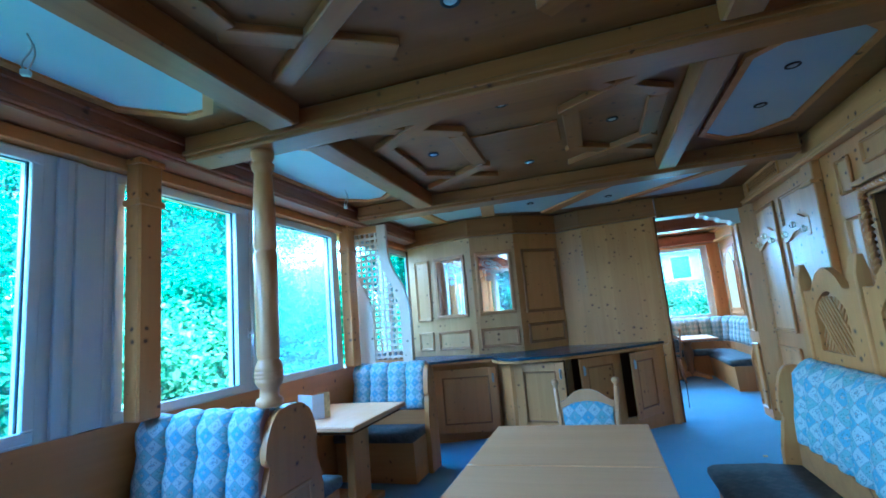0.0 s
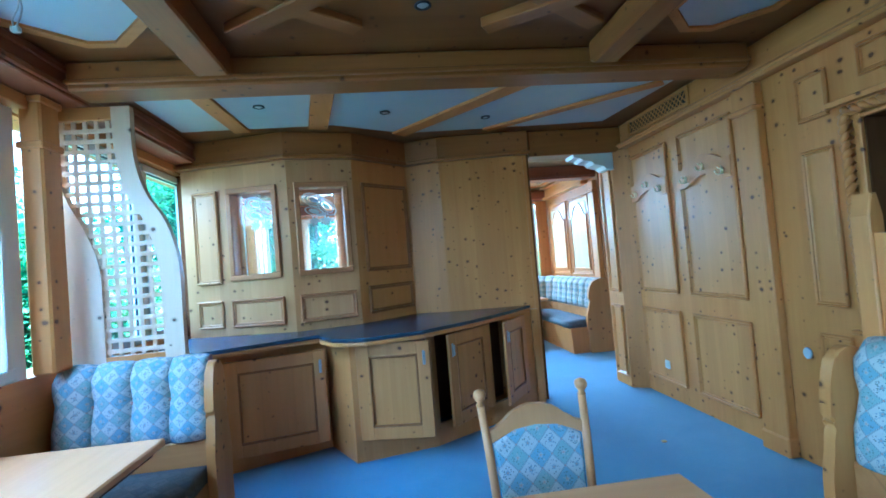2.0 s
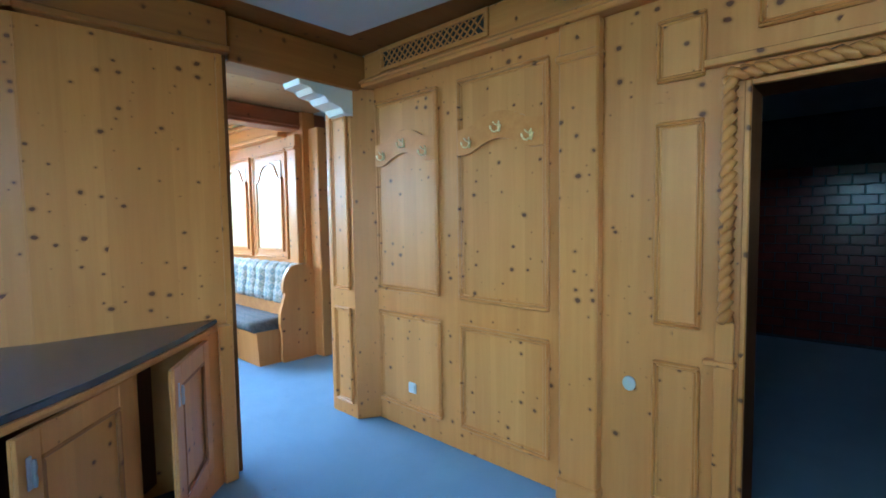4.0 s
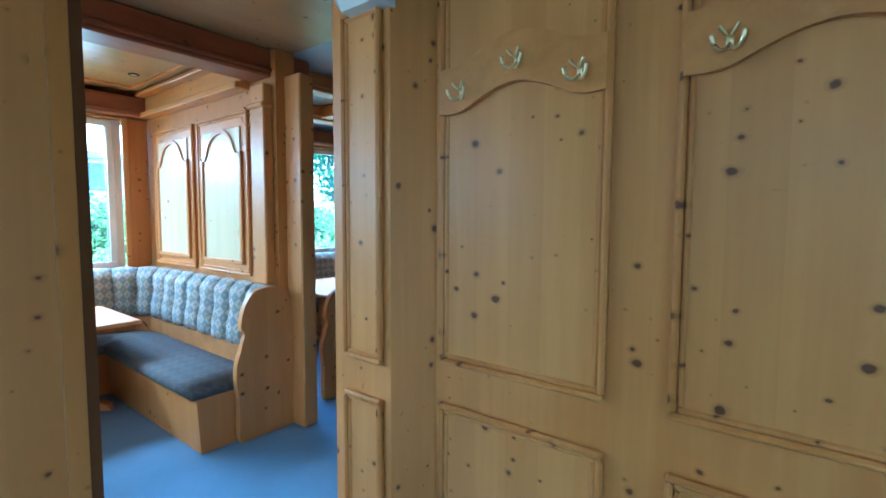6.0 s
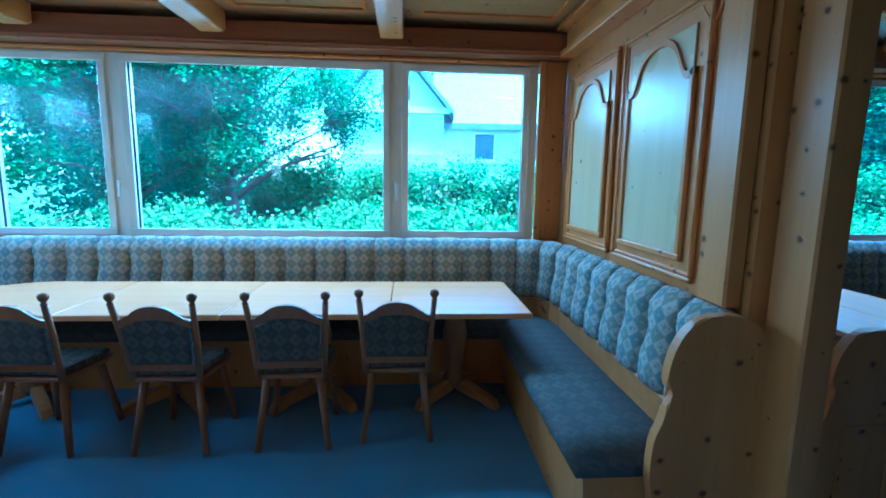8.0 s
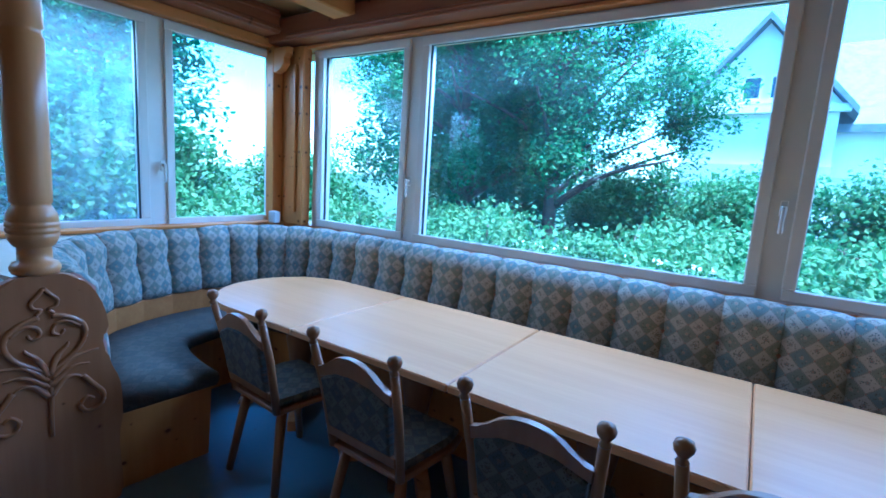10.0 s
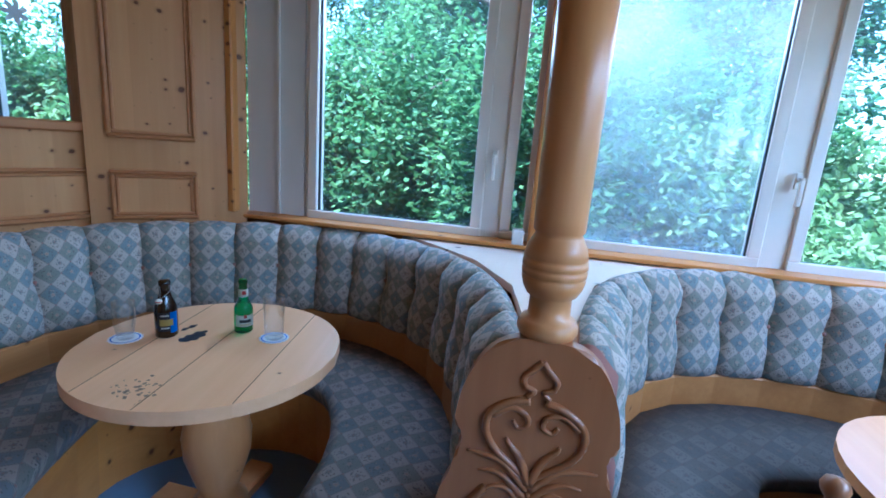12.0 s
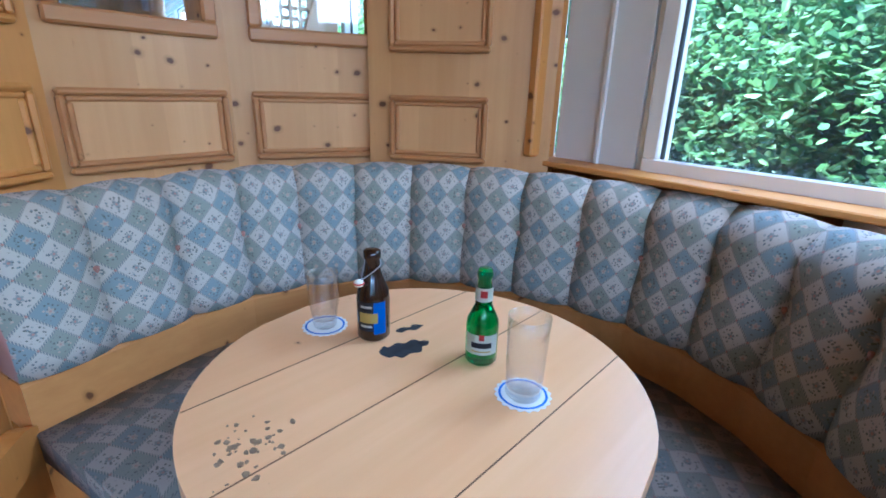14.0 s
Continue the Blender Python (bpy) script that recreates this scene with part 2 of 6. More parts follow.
def fabric(name, cream, blue, green, size, worn=0.0, rough=0.9, flowers=1.0):
    """Woven upholstery: diamonds in cream, blue and green, each with a flower or sprig, and stitched borders with a red knot at the crossings."""
    m, nt, b = material(name)
    uv = nt.nodes.new("ShaderNodeTexCoord")
    mp = nt.nodes.new("ShaderNodeMapping")
    nt.links.new(uv.outputs["UV"], mp.inputs[0])
    mp.inputs["Rotation"].default_value = (0, 0, radians(45))
    mp.inputs["Scale"].default_value = (1 / size, 1 / size, 1)
    sp = nt.nodes.new("ShaderNodeSeparateXYZ")
    nt.links.new(mp.outputs[0], sp.inputs[0])
    fx, fy = math_node(nt, "FLOOR", sp.outputs[0]), math_node(nt, "FLOOR", sp.outputs[1])
    cx, cy = math_node(nt, "FRACT", sp.outputs[0]), math_node(nt, "FRACT", sp.outputs[1])
    odd = math_node(nt, "MODULO", math_node(nt, "ABSOLUTE", math_node(nt, "ADD", fx, fy)), 2.0)
    alt = math_node(nt, "MODULO", math_node(nt, "ABSOLUTE", fx), 2.0)
    tint = mix(nt, alt, blue, green)
    col = mix(nt, odd, cream, tint)
    px, py = math_node(nt, "SUBTRACT", cx, 0.5), math_node(nt, "SUBTRACT", cy, 0.5)
    rad = math_node(nt, "SQRT", math_node(nt, "ADD", math_node(nt, "MULTIPLY", px, px), math_node(nt, "MULTIPLY", py, py)))
    turn = math_node(nt, "ARCTAN2", py, px)
    inside = ramp(nt, rad, (0.36, 1.0), (0.42, 0.0))
    # sprigs of small leaves on the cream, blotches of foliage on the blue and green
    vo = node(nt, "TexVoronoi", Scale=7.5)
    nt.links.new(mp.outputs[0], vo.inputs["Vector"])
    sprig = math_node(nt, "MULTIPLY", ramp(nt, vo.outputs["Distance"], (0.27, 1.0), (0.36, 0.0)), inside)
    col = mix(nt, math_node(nt, "MULTIPLY", sprig, 0.9 * flowers), col, mix(nt, odd, mix(nt, alt, tuple(c * 0.38 for c in green), tuple(c * 0.45 for c in blue)), tuple(c * 0.45 for c in green)))
    dots = node(nt, "TexVoronoi", Scale=4.2)
    nt.links.new(mp.outputs[0], dots.inputs["Vector"])
    petal = math_node(nt, "MULTIPLY", ramp(nt, dots.outputs["Distance"], (0.15, 1.0), (0.22, 0.0)), inside)
    col = mix(nt, math_node(nt, "MULTIPLY", petal, 0.8 * flowers), col, mix(nt, odd, tuple(c * 0.8 for c in blue), tuple(a * b for a, b in zip(cream, (1.0, 0.86, 0.80)))))
    # a five-petalled flower in each diamond
    lobes = math_node(nt, "MULTIPLY", math_node(nt, "COSINE", math_node(nt, "MULTIPLY", turn, 5.0)), 0.03)
    flower = ramp(nt, math_node(nt, "SUBTRACT", rad, lobes), (0.11, 1.0), (0.14, 0.0))
    col = mix(nt, math_node(nt, "MULTIPLY", flower, 0.7 * flowers), col, mix(nt, odd, tuple(c * 0.75 for c in blue), tuple(a * b for a, b in zip(cream, (1.0, 0.88, 0.82)))))
    col = mix(nt, math_node(nt, "MULTIPLY", ramp(nt, rad, (0.04, 0.8), (0.06, 0.0)), flowers), col, tuple(a * b for a, b in zip(cream, (0.85, 0.50, 0.45))))
    # borders: a pale band with blue dashes, red knots where they cross
    ex, ey = math_node(nt, "ABSOLUTE", px), math_node(nt, "ABSOLUTE", py)
    edge = ramp(nt, math_node(nt, "MAXIMUM", ex, ey), (0.445, 0.0), (0.465, 1.0))
    run = math_node(nt, "FRACT", math_node(nt, "MULTIPLY", math_node(nt, "ADD", sp.outputs[0], sp.outputs[1]), 9.0))
    col = mix(nt, math_node(nt, "MULTIPLY", edge, 0.8), col, mix(nt, math_node(nt, "GREATER_THAN", run, 0.5), tuple(c * 0.85 for c in cream), tuple(c * 0.55 for c in blue)))
    knot = ramp(nt, math_node(nt, "MINIMUM", ex, ey), (0.45, 0.0), (0.47, 1.0))
    col = mix(nt, math_node(nt, "MULTIPLY", knot, 0.8), col, tuple(a * b for a, b in zip(cream, (0.8, 0.35, 0.32))))
    w = noise_tex(nt, coords(nt), 2.2, 3.0)
    col = mix(nt, ramp(nt, w, (0.3, worn + 0.08), (0.7, worn * 0.45)), col, tuple(0.62 * c for c in cream))
    nt.links.new(col, b.inputs["Base Color"])
    b.inputs["Roughness"].default_value = rough
    b.inputs["Sheen Weight"].default_value = 0.04
    bump(nt, b, noise_tex(nt, mp.outputs[0], 40.0, 2.0), 0.35, 0.003)
    return m


FAB = fabric("patchwork_fabric", (0.47, 0.395, 0.315), (0.205, 0.240, 0.230), (0.240, 0.245, 0.190), 0.066)
FAB_BLUE = fabric("blue_patchwork_fabric", (0.57, 0.52, 0.45), (0.29, 0.37, 0.41), (0.35, 0.40, 0.35), 0.066)
# seat fabrics: wear, and the shade on the seats put into darker colours
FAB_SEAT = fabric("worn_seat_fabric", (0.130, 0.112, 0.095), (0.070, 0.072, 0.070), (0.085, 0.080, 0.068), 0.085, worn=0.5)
FAB_SEAT_MID = fabric("darkened_seat_fabric", (0.270, 0.222, 0.175), (0.120, 0.130, 0.125), (0.150, 0.142, 0.112), 0.075, worn=0.25)
FAB_DARK = fabric("chair_fabric", (0.16, 0.130, 0.098), (0.075, 0.080, 0.076), (0.090, 0.088, 0.068), 0.060)


def clear(name, colour, rough=0.0, ior=1.45):
    m, nt, b = material(name)
    b.inputs["Base Color"].default_value = (*colour, 1)
    b.inputs["Transmission Weight"].default_value = 1.0
    b.inputs["Roughness"].default_value, b.inputs["IOR"].default_value = rough, ior
    return m


def window_glass(name="window_pane_glass", lo=0.005, hi=0.03):
    """A thin pane: mostly see-through, a clear gloss, and a film of dust."""
    m, nt, b = material(name)
    out = nt.nodes["Material Output"]
    tr = nt.nodes.new("ShaderNodeBsdfTransparent")
    gl = node(nt, "BsdfGlossy", Roughness=0.02)
    df = nt.nodes.new("ShaderNodeBsdfDiffuse")
    df.inputs[0].default_value = (0.75, 0.8, 0.82, 1)
    tl = nt.nodes.new("ShaderNodeBsdfTranslucent")
    tl.inputs[0].default_value = (0.8, 0.86, 0.9, 1)
    ad = nt.nodes.new("ShaderNodeMixShader")
    nt.links.new(df.outputs[0], ad.inputs[1]), nt.links.new(tl.outputs[0], ad.inputs[2])
    ad.inputs[0].default_value = 0.6
    dirt = ramp(nt, noise_tex(nt, coords(nt), 1.3, 5.0, 0.6), (0.40, lo), (0.75, hi))
    m1 = nt.nodes.new("ShaderNodeMixShader")
    nt.links.new(dirt, m1.inputs[0]), nt.links.new(tr.outputs[0], m1.inputs[1]), nt.links.new(ad.outputs[0], m1.inputs[2])
    m2 = nt.nodes.new("ShaderNodeMixShader")
    m2.inputs[0].default_value = 0.035
    nt.links.new(m1.outputs[0], m2.inputs[1]), nt.links.new(gl.outputs[0], m2.inputs[2])
    nt.links.new(m2.outputs[0], out.inputs[0])
    return m


PANE = window_glass()
FOGGED = window_glass("fogged_pane_glass", 0.12, 0.36)


def thin_glass():
    """Thin clear glassware: see-through in the middle, glossy towards its edges."""
    m, nt, b = material("drinking_glass")
    tr = nt.nodes.new("ShaderNodeBsdfTransparent")
    tr.inputs[0].default_value = (0.985, 0.99, 0.99, 1)
    gl = node(nt, "BsdfGlossy", Roughness=0.03)
    lw = node(nt, "LayerWeight", Blend=0.25)
    ms = nt.nodes.new("ShaderNodeMixShader")
    nt.links.new(math_node(nt, "ADD", math_node(nt, "MULTIPLY", lw.outputs["Facing"], 0.62), 0.03), ms.inputs[0])
    nt.links.new(tr.outputs[0], ms.inputs[1]), nt.links.new(gl.outputs[0], ms.inputs[2])
    nt.links.new(ms.outputs[0], nt.nodes["Material Output"].inputs[0])
    return m


GLASS = thin_glass()
GREEN_GLASS = clear("green_bottle_glass", (0.02, 0.34, 0.08))
ETCH = plain("etched_frosting", (0.82, 0.84, 0.84), 0.8)


def leaf(name, a, b_):
    m, nt, b = material(name)
    out = nt.nodes["Material Output"]
    geo = nt.nodes.new("ShaderNodeNewGeometry")
    col = mix(nt, geo.outputs["Random Per Island"], a, b_)
    nt.links.new(col, b.inputs["Base Color"])
    b.inputs["Roughness"].default_value = 0.55
    b.inputs["Specular IOR Level"].default_value = 0.2
    tl = nt.nodes.new("ShaderNodeBsdfTranslucent")
    nt.links.new(mix(nt, 0.5, col, (0.09, 0.20, 0.06)), tl.inputs[0])
    ms = nt.nodes.new("ShaderNodeMixShader")
    ms.inputs[0].default_value = 0.4
    nt.links.new(b.outputs[0], ms.inputs[1]), nt.links.new(tl.outputs[0], ms.inputs[2])
    nt.links.new(ms.outputs[0], out.inputs[0])
    return m


LEAF = leaf("maple_leaf", (0.032, 0.085, 0.034), (0.120, 0.210, 0.070))
LEAF2 = leaf("willow_leaf", (0.080, 0.140, 0.055), (0.160, 0.235, 0.085))
LEAF3 = leaf("dark_leaf", (0.028, 0.085, 0.045), (0.065, 0.15, 0.075))

# ---- mesh helpers ----
def cube(bm, x0, x1, y0, y1, z0, z1, bevel=0.0, m=None, seg=1):
    mat = Matrix.Translation(((x0 + x1) / 2, (y0 + y1) / 2, (z0 + z1) / 2)) @ Matrix.Diagonal((abs(x1 - x0), abs(y1 - y0), abs(z1 - z0), 1))
    made = bmesh.ops.create_cube(bm, size=1.0, matrix=(m @ mat) if m else mat)["verts"]
    if bevel:
        edges = list({e for v in made for e in v.link_edges})
        bmesh.ops.bevel(bm, geom=edges, offset=bevel, segments=seg, affect="EDGES", profile=0.5)
    return bm


def prism(bm, pts, lo, hi, plane="xz", bevel=0.0):
    """A flat outline given in one plane, thickened from lo to hi along the third axis."""
    def at(p, h):
        return {"xz": (p[0], h, p[1]), "yz": (h, p[0], p[1]), "xy": (p[0], p[1], h)}[plane]
    a = [bm.verts.new(at(p, lo)) for p in pts]
    b = [bm.verts.new(at(p, hi)) for p in pts]
    n = len(pts)
    f1, f2 = bm.faces.new(a), bm.faces.new(b[::-1])
    for i in range(n):
        bm.faces.new((a[i], b[i], b[(i + 1) % n], a[(i + 1) % n]))
    if bevel:
        bmesh.ops.bevel(bm, geom=list(f1.edges) + list(f2.edges), offset=bevel, segments=1, affect="EDGES", profile=0.5)
    return bm


def lathe(bm, profile, seg=20, centre=(0, 0, 0), caps=True):
    rings = []
    for r, z in profile:
        rings.append([bm.verts.new((centre[0] + r * math.cos(2 * math.pi * i / seg), centre[1] + r * math.sin(2 * math.pi * i / seg), centre[2] + z)) for i in range(seg)])
    for a, b in zip(rings, rings[1:]):
        for i in range(seg):
            bm.faces.new((a[i], a[(i + 1) % seg], b[(i + 1) % seg], b[i]))
    if caps:
        bm.faces.new(rings[0][::-1])
        bm.faces.new(rings[-1])
    return bm


def tube(bm, pts, radius, seg=8, taper=1.0):
    rings = []
    for i, p in enumerate(pts):
        p = Vector(p)
        d = (Vector(pts[min(i + 1, len(pts) - 1)]) - Vector(pts[max(i - 1, 0)])).normalized()
        side = d.cross((0.31, 0.22, 0.92)).normalized()
        up = side.cross(d)
        r = radius * (1 + (taper - 1) * i / max(1, len(pts) - 1))
        rings.append([bm.verts.new(p + r * (math.cos(2 * math.pi * k / seg) * side + math.sin(2 * math.pi * k / seg) * up)) for k in range(seg)])
    for a, b in zip(rings, rings[1:]):
        for k in range(seg):
            bm.faces.new((a[k], a[(k + 1) % seg], b[(k + 1) % seg], b[k]))
    bm.faces.new(rings[0][::-1]), bm.faces.new(rings[-1])
    return bm


def curve(pts, n=8):
    """A smooth line through points."""
    out = []
    p = [Vector(q) for q in pts]
    p = [2 * p[0] - p[1]] + p + [2 * p[-1] - p[-2]]
    for i in range(1, len(p) - 2):
        for k in range(n):
            t = k / n
            out.append(0.5 * (2 * p[i] + (p[i + 1] - p[i - 1]) * t + (2 * p[i - 1] - 5 * p[i] + 4 * p[i + 1] - p[i + 2]) * t * t + (3 * p[i] - p[i - 1] - 3 * p[i + 1] + p[i + 2]) * t ** 3))
    return out + [p[-2]]


def mesh_of(name, bm, mat, smooth=False):
    bmesh.ops.recalc_face_normals(bm, faces=bm.faces)
    me = bpy.data.meshes.new(name)
    bm.to_mesh(me)
    bm.free()
    if mat:
        me.materials.append(mat)
    if smooth:
        me.polygons.foreach_set("use_smooth", [True] * len(me.polygons))
    return me


def part(name, bm, mat, parent, label="", smooth=False, m=None):
    ob = new(name, mesh_of(name, bm, mat, smooth))
    ob.parent = parent
    if m:
        ob.matrix_basis = m
    return tagged(ob, label)


def thing(name, m, label, category, group=""):
    ob = new(name)
    ob.empty_display_size = 0.1
    ob.matrix_basis = m
    return tagged(ob, label, category, group)


def solid(name, bm, mat, label, category, smooth=False, m=None, group="", kind=""):
    ob = new(name, mesh_of(name, bm, mat, smooth))
    if m:
        ob.matrix_basis = m
    return tagged(ob, label, category, group, kind)


def structure(name, bm, mat, label, category, m=None, smooth=False):
    return solid(name, bm, mat, label, category, smooth, m, kind="structure")


NB = bmesh.new


def boxes(*rows, bevel=0.0):
    bm = NB()
    for r in rows:
        cube(bm, *r, bevel=bevel)
    return bm


def along(x0, y0, x1, y1):
    """A wall's own frame: x runs from the first point to the second, y points to its left, z up. Returns it and the length."""
    return pose(x0, y0, 0, 0, 0, math.degrees(math.atan2(y1 - y0, x1 - x0))), math.hypot(x1 - x0, y1 - y0)


def ring(bm, x0, x1, z0, z1, w, y0, y1, bevel=0.006):
    """A rectangular moulding in the xz plane, w wide, from y0 to y1."""
    cube(bm, x0, x1, y0, y1, z0, z0 + w, bevel)
    cube(bm, x0, x1, y0, y1, z1 - w, z1, bevel)
    cube(bm, x0, x0 + w, y0, y1, z0 + w, z1 - w, bevel)
    cube(bm, x1 - w, x1, y0, y1, z0 + w, z1 - w, bevel)


def holed(bm, length, z0, z1, y0, y1, holes):
    """A wall slab with rectangular holes (x0, x1, z0, z1), sorted along x."""
    x = 0.0
    for hx0, hx1, hz0, hz1 in holes:
        if hx0 > x:
            cube(bm, x, hx0, y0, y1, z0, z1)
        if hz0 > z0:
            cube(bm, hx0, hx1, y0, y1, z0, hz0)
        if hz1 < z1:
            cube(bm, hx0, hx1, y0, y1, hz1, z1)
        x = hx1
    if x < length:
        cube(bm, x, length, y0, y1, z0, z1)
    return bm


def field(name, parent, m, x0, x1, z0, z1, side, mat=None, frame_mat=None, y=0.0, w=0.035, arch=0.0):
    """A framed wall panel: sunk field with a raised moulding round it. side is +1 or -1 along the wall's y."""
    p = part(name, cube(NB(), x0 + w, x1 - w, y, y + side * 0.012, z0 + w, z1 - w, 0.004), mat or PANEL_Z, parent, m=m)
    bm = NB()
    ring(bm, x0, x1, z0, z1, w * 0.62, y, y + side * 0.030, 0.008)
    ring(bm, x0 + w * 0.63, x1 - w * 0.63, z0 + w * 0.63, z1 - w * 0.63, w * 0.55, y, y + side * 0.020, 0.006)
    part("moulding", bm, frame_mat or PINE_Z, p)
    return p

# ---- structure ----
WX, NY, CEIL = -2.75, 11.05, 2.86
structure("ground", boxes((-400, 400, -400, 400, -1.35, -1.05)), SOIL, "green undergrowth and soil round the house", "ground")
structure("floor", boxes((-2.95, 8.4, -3.1, 11.25, -0.15, 0.0)), CARPET, "worn blue carpet with specks of litter", "carpet")
structure("roof", boxes((-3.1, 8.4, -3.1, 11.4, 3.0, 3.25)), DARKWALL, "plain flat roof above the ceilings", "roof")
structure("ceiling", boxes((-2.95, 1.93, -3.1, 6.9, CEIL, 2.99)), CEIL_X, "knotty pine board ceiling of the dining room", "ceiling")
structure("ceiling_back_room", boxes((-2.95, 2.72, 6.905, 11.25, CEIL, 2.99)), pine("pale_ceiling", 0, (0.50, 0.30, 0.12), (0.40, 0.22, 0.08), 0.4, 0.35, boards=0.2), "pale pine ceiling of the back dining room", "ceiling")
structure("ceiling_side_rooms", boxes((1.935, 8.4, -3.1, 6.9, 2.80, 2.99), (2.725, 8.4, 6.905, 11.25, CEIL, 2.99)), PLASTER, "white ceiling of the side rooms", "ceiling")
structure("wall_west", boxes((-2.98, -2.70, -3.1, 11.0, 0.005, 1.08), (-2.98, -2.78, -3.1, 11.0, 2.58, 3.0)), PINE_Y, "pine parapet below the long row of windows", "wall")
structure("wall_north", boxes((-2.98, 8.4, 11.0, 11.28, 0.005, 1.08), (-2.98, 8.4, 11.08, 11.28, 2.58, 3.0)), PINE_X, "pine parapet below the end windows", "wall")
structure("wall_south", boxes((-2.98, 8.4, -3.25, -3.1, 0.005, 3.0)), PINE_Z, "plain pine wall", "wall")
structure("wall_far_east", boxes((8.4, 8.6, -3.1, 11.28, 0.005, 3.0)), DARKWALL, "plain far wall, coloured dark as unlit", "wall")


def window(name, m, length, z0, z1, panes, label, handles=(), foggy=()):
    bm = holed(NB(), length, z0, z1, -0.04, 0.05, [(a, b, z0 + 0.055, z1 - 0.055) for a, b in panes])
    w = structure(name, bm, WHITE, label, "window", m)
    for i, (a, b) in enumerate(panes):
        s = NB()
        ring(s, a - 0.045, b + 0.045, z0 + 0.012, z1 - 0.012, 0.06, -0.062, -0.041, 0.006)
        part("sash", s, WHITE, w)
        s = NB()
        ring(s, a, b, z0 + 0.055, z1 - 0.055, 0.010, -0.010, 0.004, 0.0)
        part("seal", s, RUBBER, w)
        p = part("pane", cube(NB(), a + 0.003, b - 0.003, -0.004, 0.001, z0 + 0.06, z1 - 0.06), FOGGED if i in foggy else PANE, w)
        p.visible_shadow = False
    for hx in handles:
        h = NB()
        cube(h, hx - 0.016, hx + 0.016, -0.072, -0.0625, 1.50, 1.58, 0.004)
        cube(h, hx - 0.010, hx + 0.010, -0.11, -0.072, 1.535, 1.555, 0.003)
        cube(h, hx - 0.010, hx + 0.010, -0.115, -0.095, 1.42, 1.555, 0.005)
        part("handle", h, WHITE, w)
    return w


def west(y0, y1):
    return along(WX, y0, WX, y1)[0], y1 - y0


m, n = west(-2.9, 1.84)
window("window_1", m, n, 1.08, 2.58, [(0.1, 1.5), (1.65, 4.49)], "white framed window of the dining room")
m, n = west(2.0, 4.62)
window("window_2", m, n, 1.08, 2.58, [(0.07, 1.04), (1.23, 2.48)], "wide white framed window with a middle post", (1.14,), (1,))
m, n = west(4.95, 6.9)
window("window_3", m, n, 1.08, 2.58, [(0.08, 0.9), (1.05, 1.85)], "white framed window behind the counter")
m, n = west(7.36, 8.72)
window("window_4", m, n, 1.08, 2.58, [(0.07, 1.03), (1.22, 1.32)], "white framed window beside the round table", (1.12,))
m, n = west(8.86, 10.92)
window("window_5", m, n, 1.08, 2.58, [(0.09, 0.93), (1.14, 2.0)], "white framed window with one sash ajar", (1.06,), (0,))
m = along(-2.32, NY, 2.32, NY)[0]
# in the end wall the frame's own y points out of the room
window("window_6", m, 4.64, 1.08, 2.58, [(0.12, 1.01), (1.21, 3.31), (3.50, 4.52)], "wide white framed end window in three parts", (1.11, 3.41))
m = along(2.85, NY, 8.3, NY)[0]
window("window_7", m, 5.45, 1.08, 2.58, [(0.15, 1.5), (1.65, 3.08), (3.29, 4.2), (4.35, 5.3)], "white framed window of the side room", (3.18,))
structure("casing_south", boxes((-2.80, -2.70, 1.845, 1.995, 1.085, 2.57), (-2.699, -2.69, 1.96, 1.972, 1.085, 2.57), (-2.72, -2.685, 1.80, 1.843, 1.085, 2.57), (-2.705, -2.68, 1.70, 1.75, 1.085, 2.57), bevel=0.004), CREAMY, "pale grey board between two windows", "casing")
structure("casing_north", boxes((-2.80, -2.70, 6.99, 7.355, 1.085, 2.57), (-2.699, -2.685, 7.19, 7.205, 1.085, 2.57)), CREAMY, "pale grey board beside the window", "casing")
structure("sill_west", boxes((-2.76, -2.56, 6.95, 10.95, 1.083, 1.105), bevel=0.004), PINE_Y, "pale pine window sill", "sill")
structure("lintel_west", boxes((-2.76, -2.64, -3.0, 10.99, 2.585, 2.66), bevel=0.006), PINE_Y, "pale pine strip above the windows", "trim")
structure("lintel_north", boxes((-2.60, 8.3, 10.94, 11.06, 2.583, 2.61), bevel=0.006), PINE_X, "pale pine strip above the end windows", "trim")
structure("beam_west", boxes((-2.70, -2.46, -3.0, 10.76, 2.664, 2.855), (-2.46, -2.44, -3.0, 10.76, 2.68, 2.72), (-2.46, -2.445, -3.0, 10.76, 2.79, 2.83), bevel=0.008), RED_Y, "dark stained beam along the windows", "beam")
structure("beam_north", boxes((-2.70, 8.3, 10.78, 10.99, 2.615, 2.80), (-2.40, 8.3, 10.765, 10.78, 2.63, 2.66), bevel=0.008), RED_X, "dark stained beam above the end windows", "beam")


def square_post(x0, x1, y0, y1, z0, z1):
    bm = cube(NB(), x0, x1, y0, y1, z0, z1, 0.012)
    cube(bm, x0 - 0.012, x1 + 0.012, y0 - 0.012, y1 + 0.012, z1 - 0.30, z1 - 0.26, 0.006)
    cube(bm, x0 - 0.012, x1 + 0.012, y0 - 0.012, y1 + 0.012, z1 - 0.04, z1, 0.006)
    return structure("post", bm, PINE_Z, "square pine post between the windows", "post")


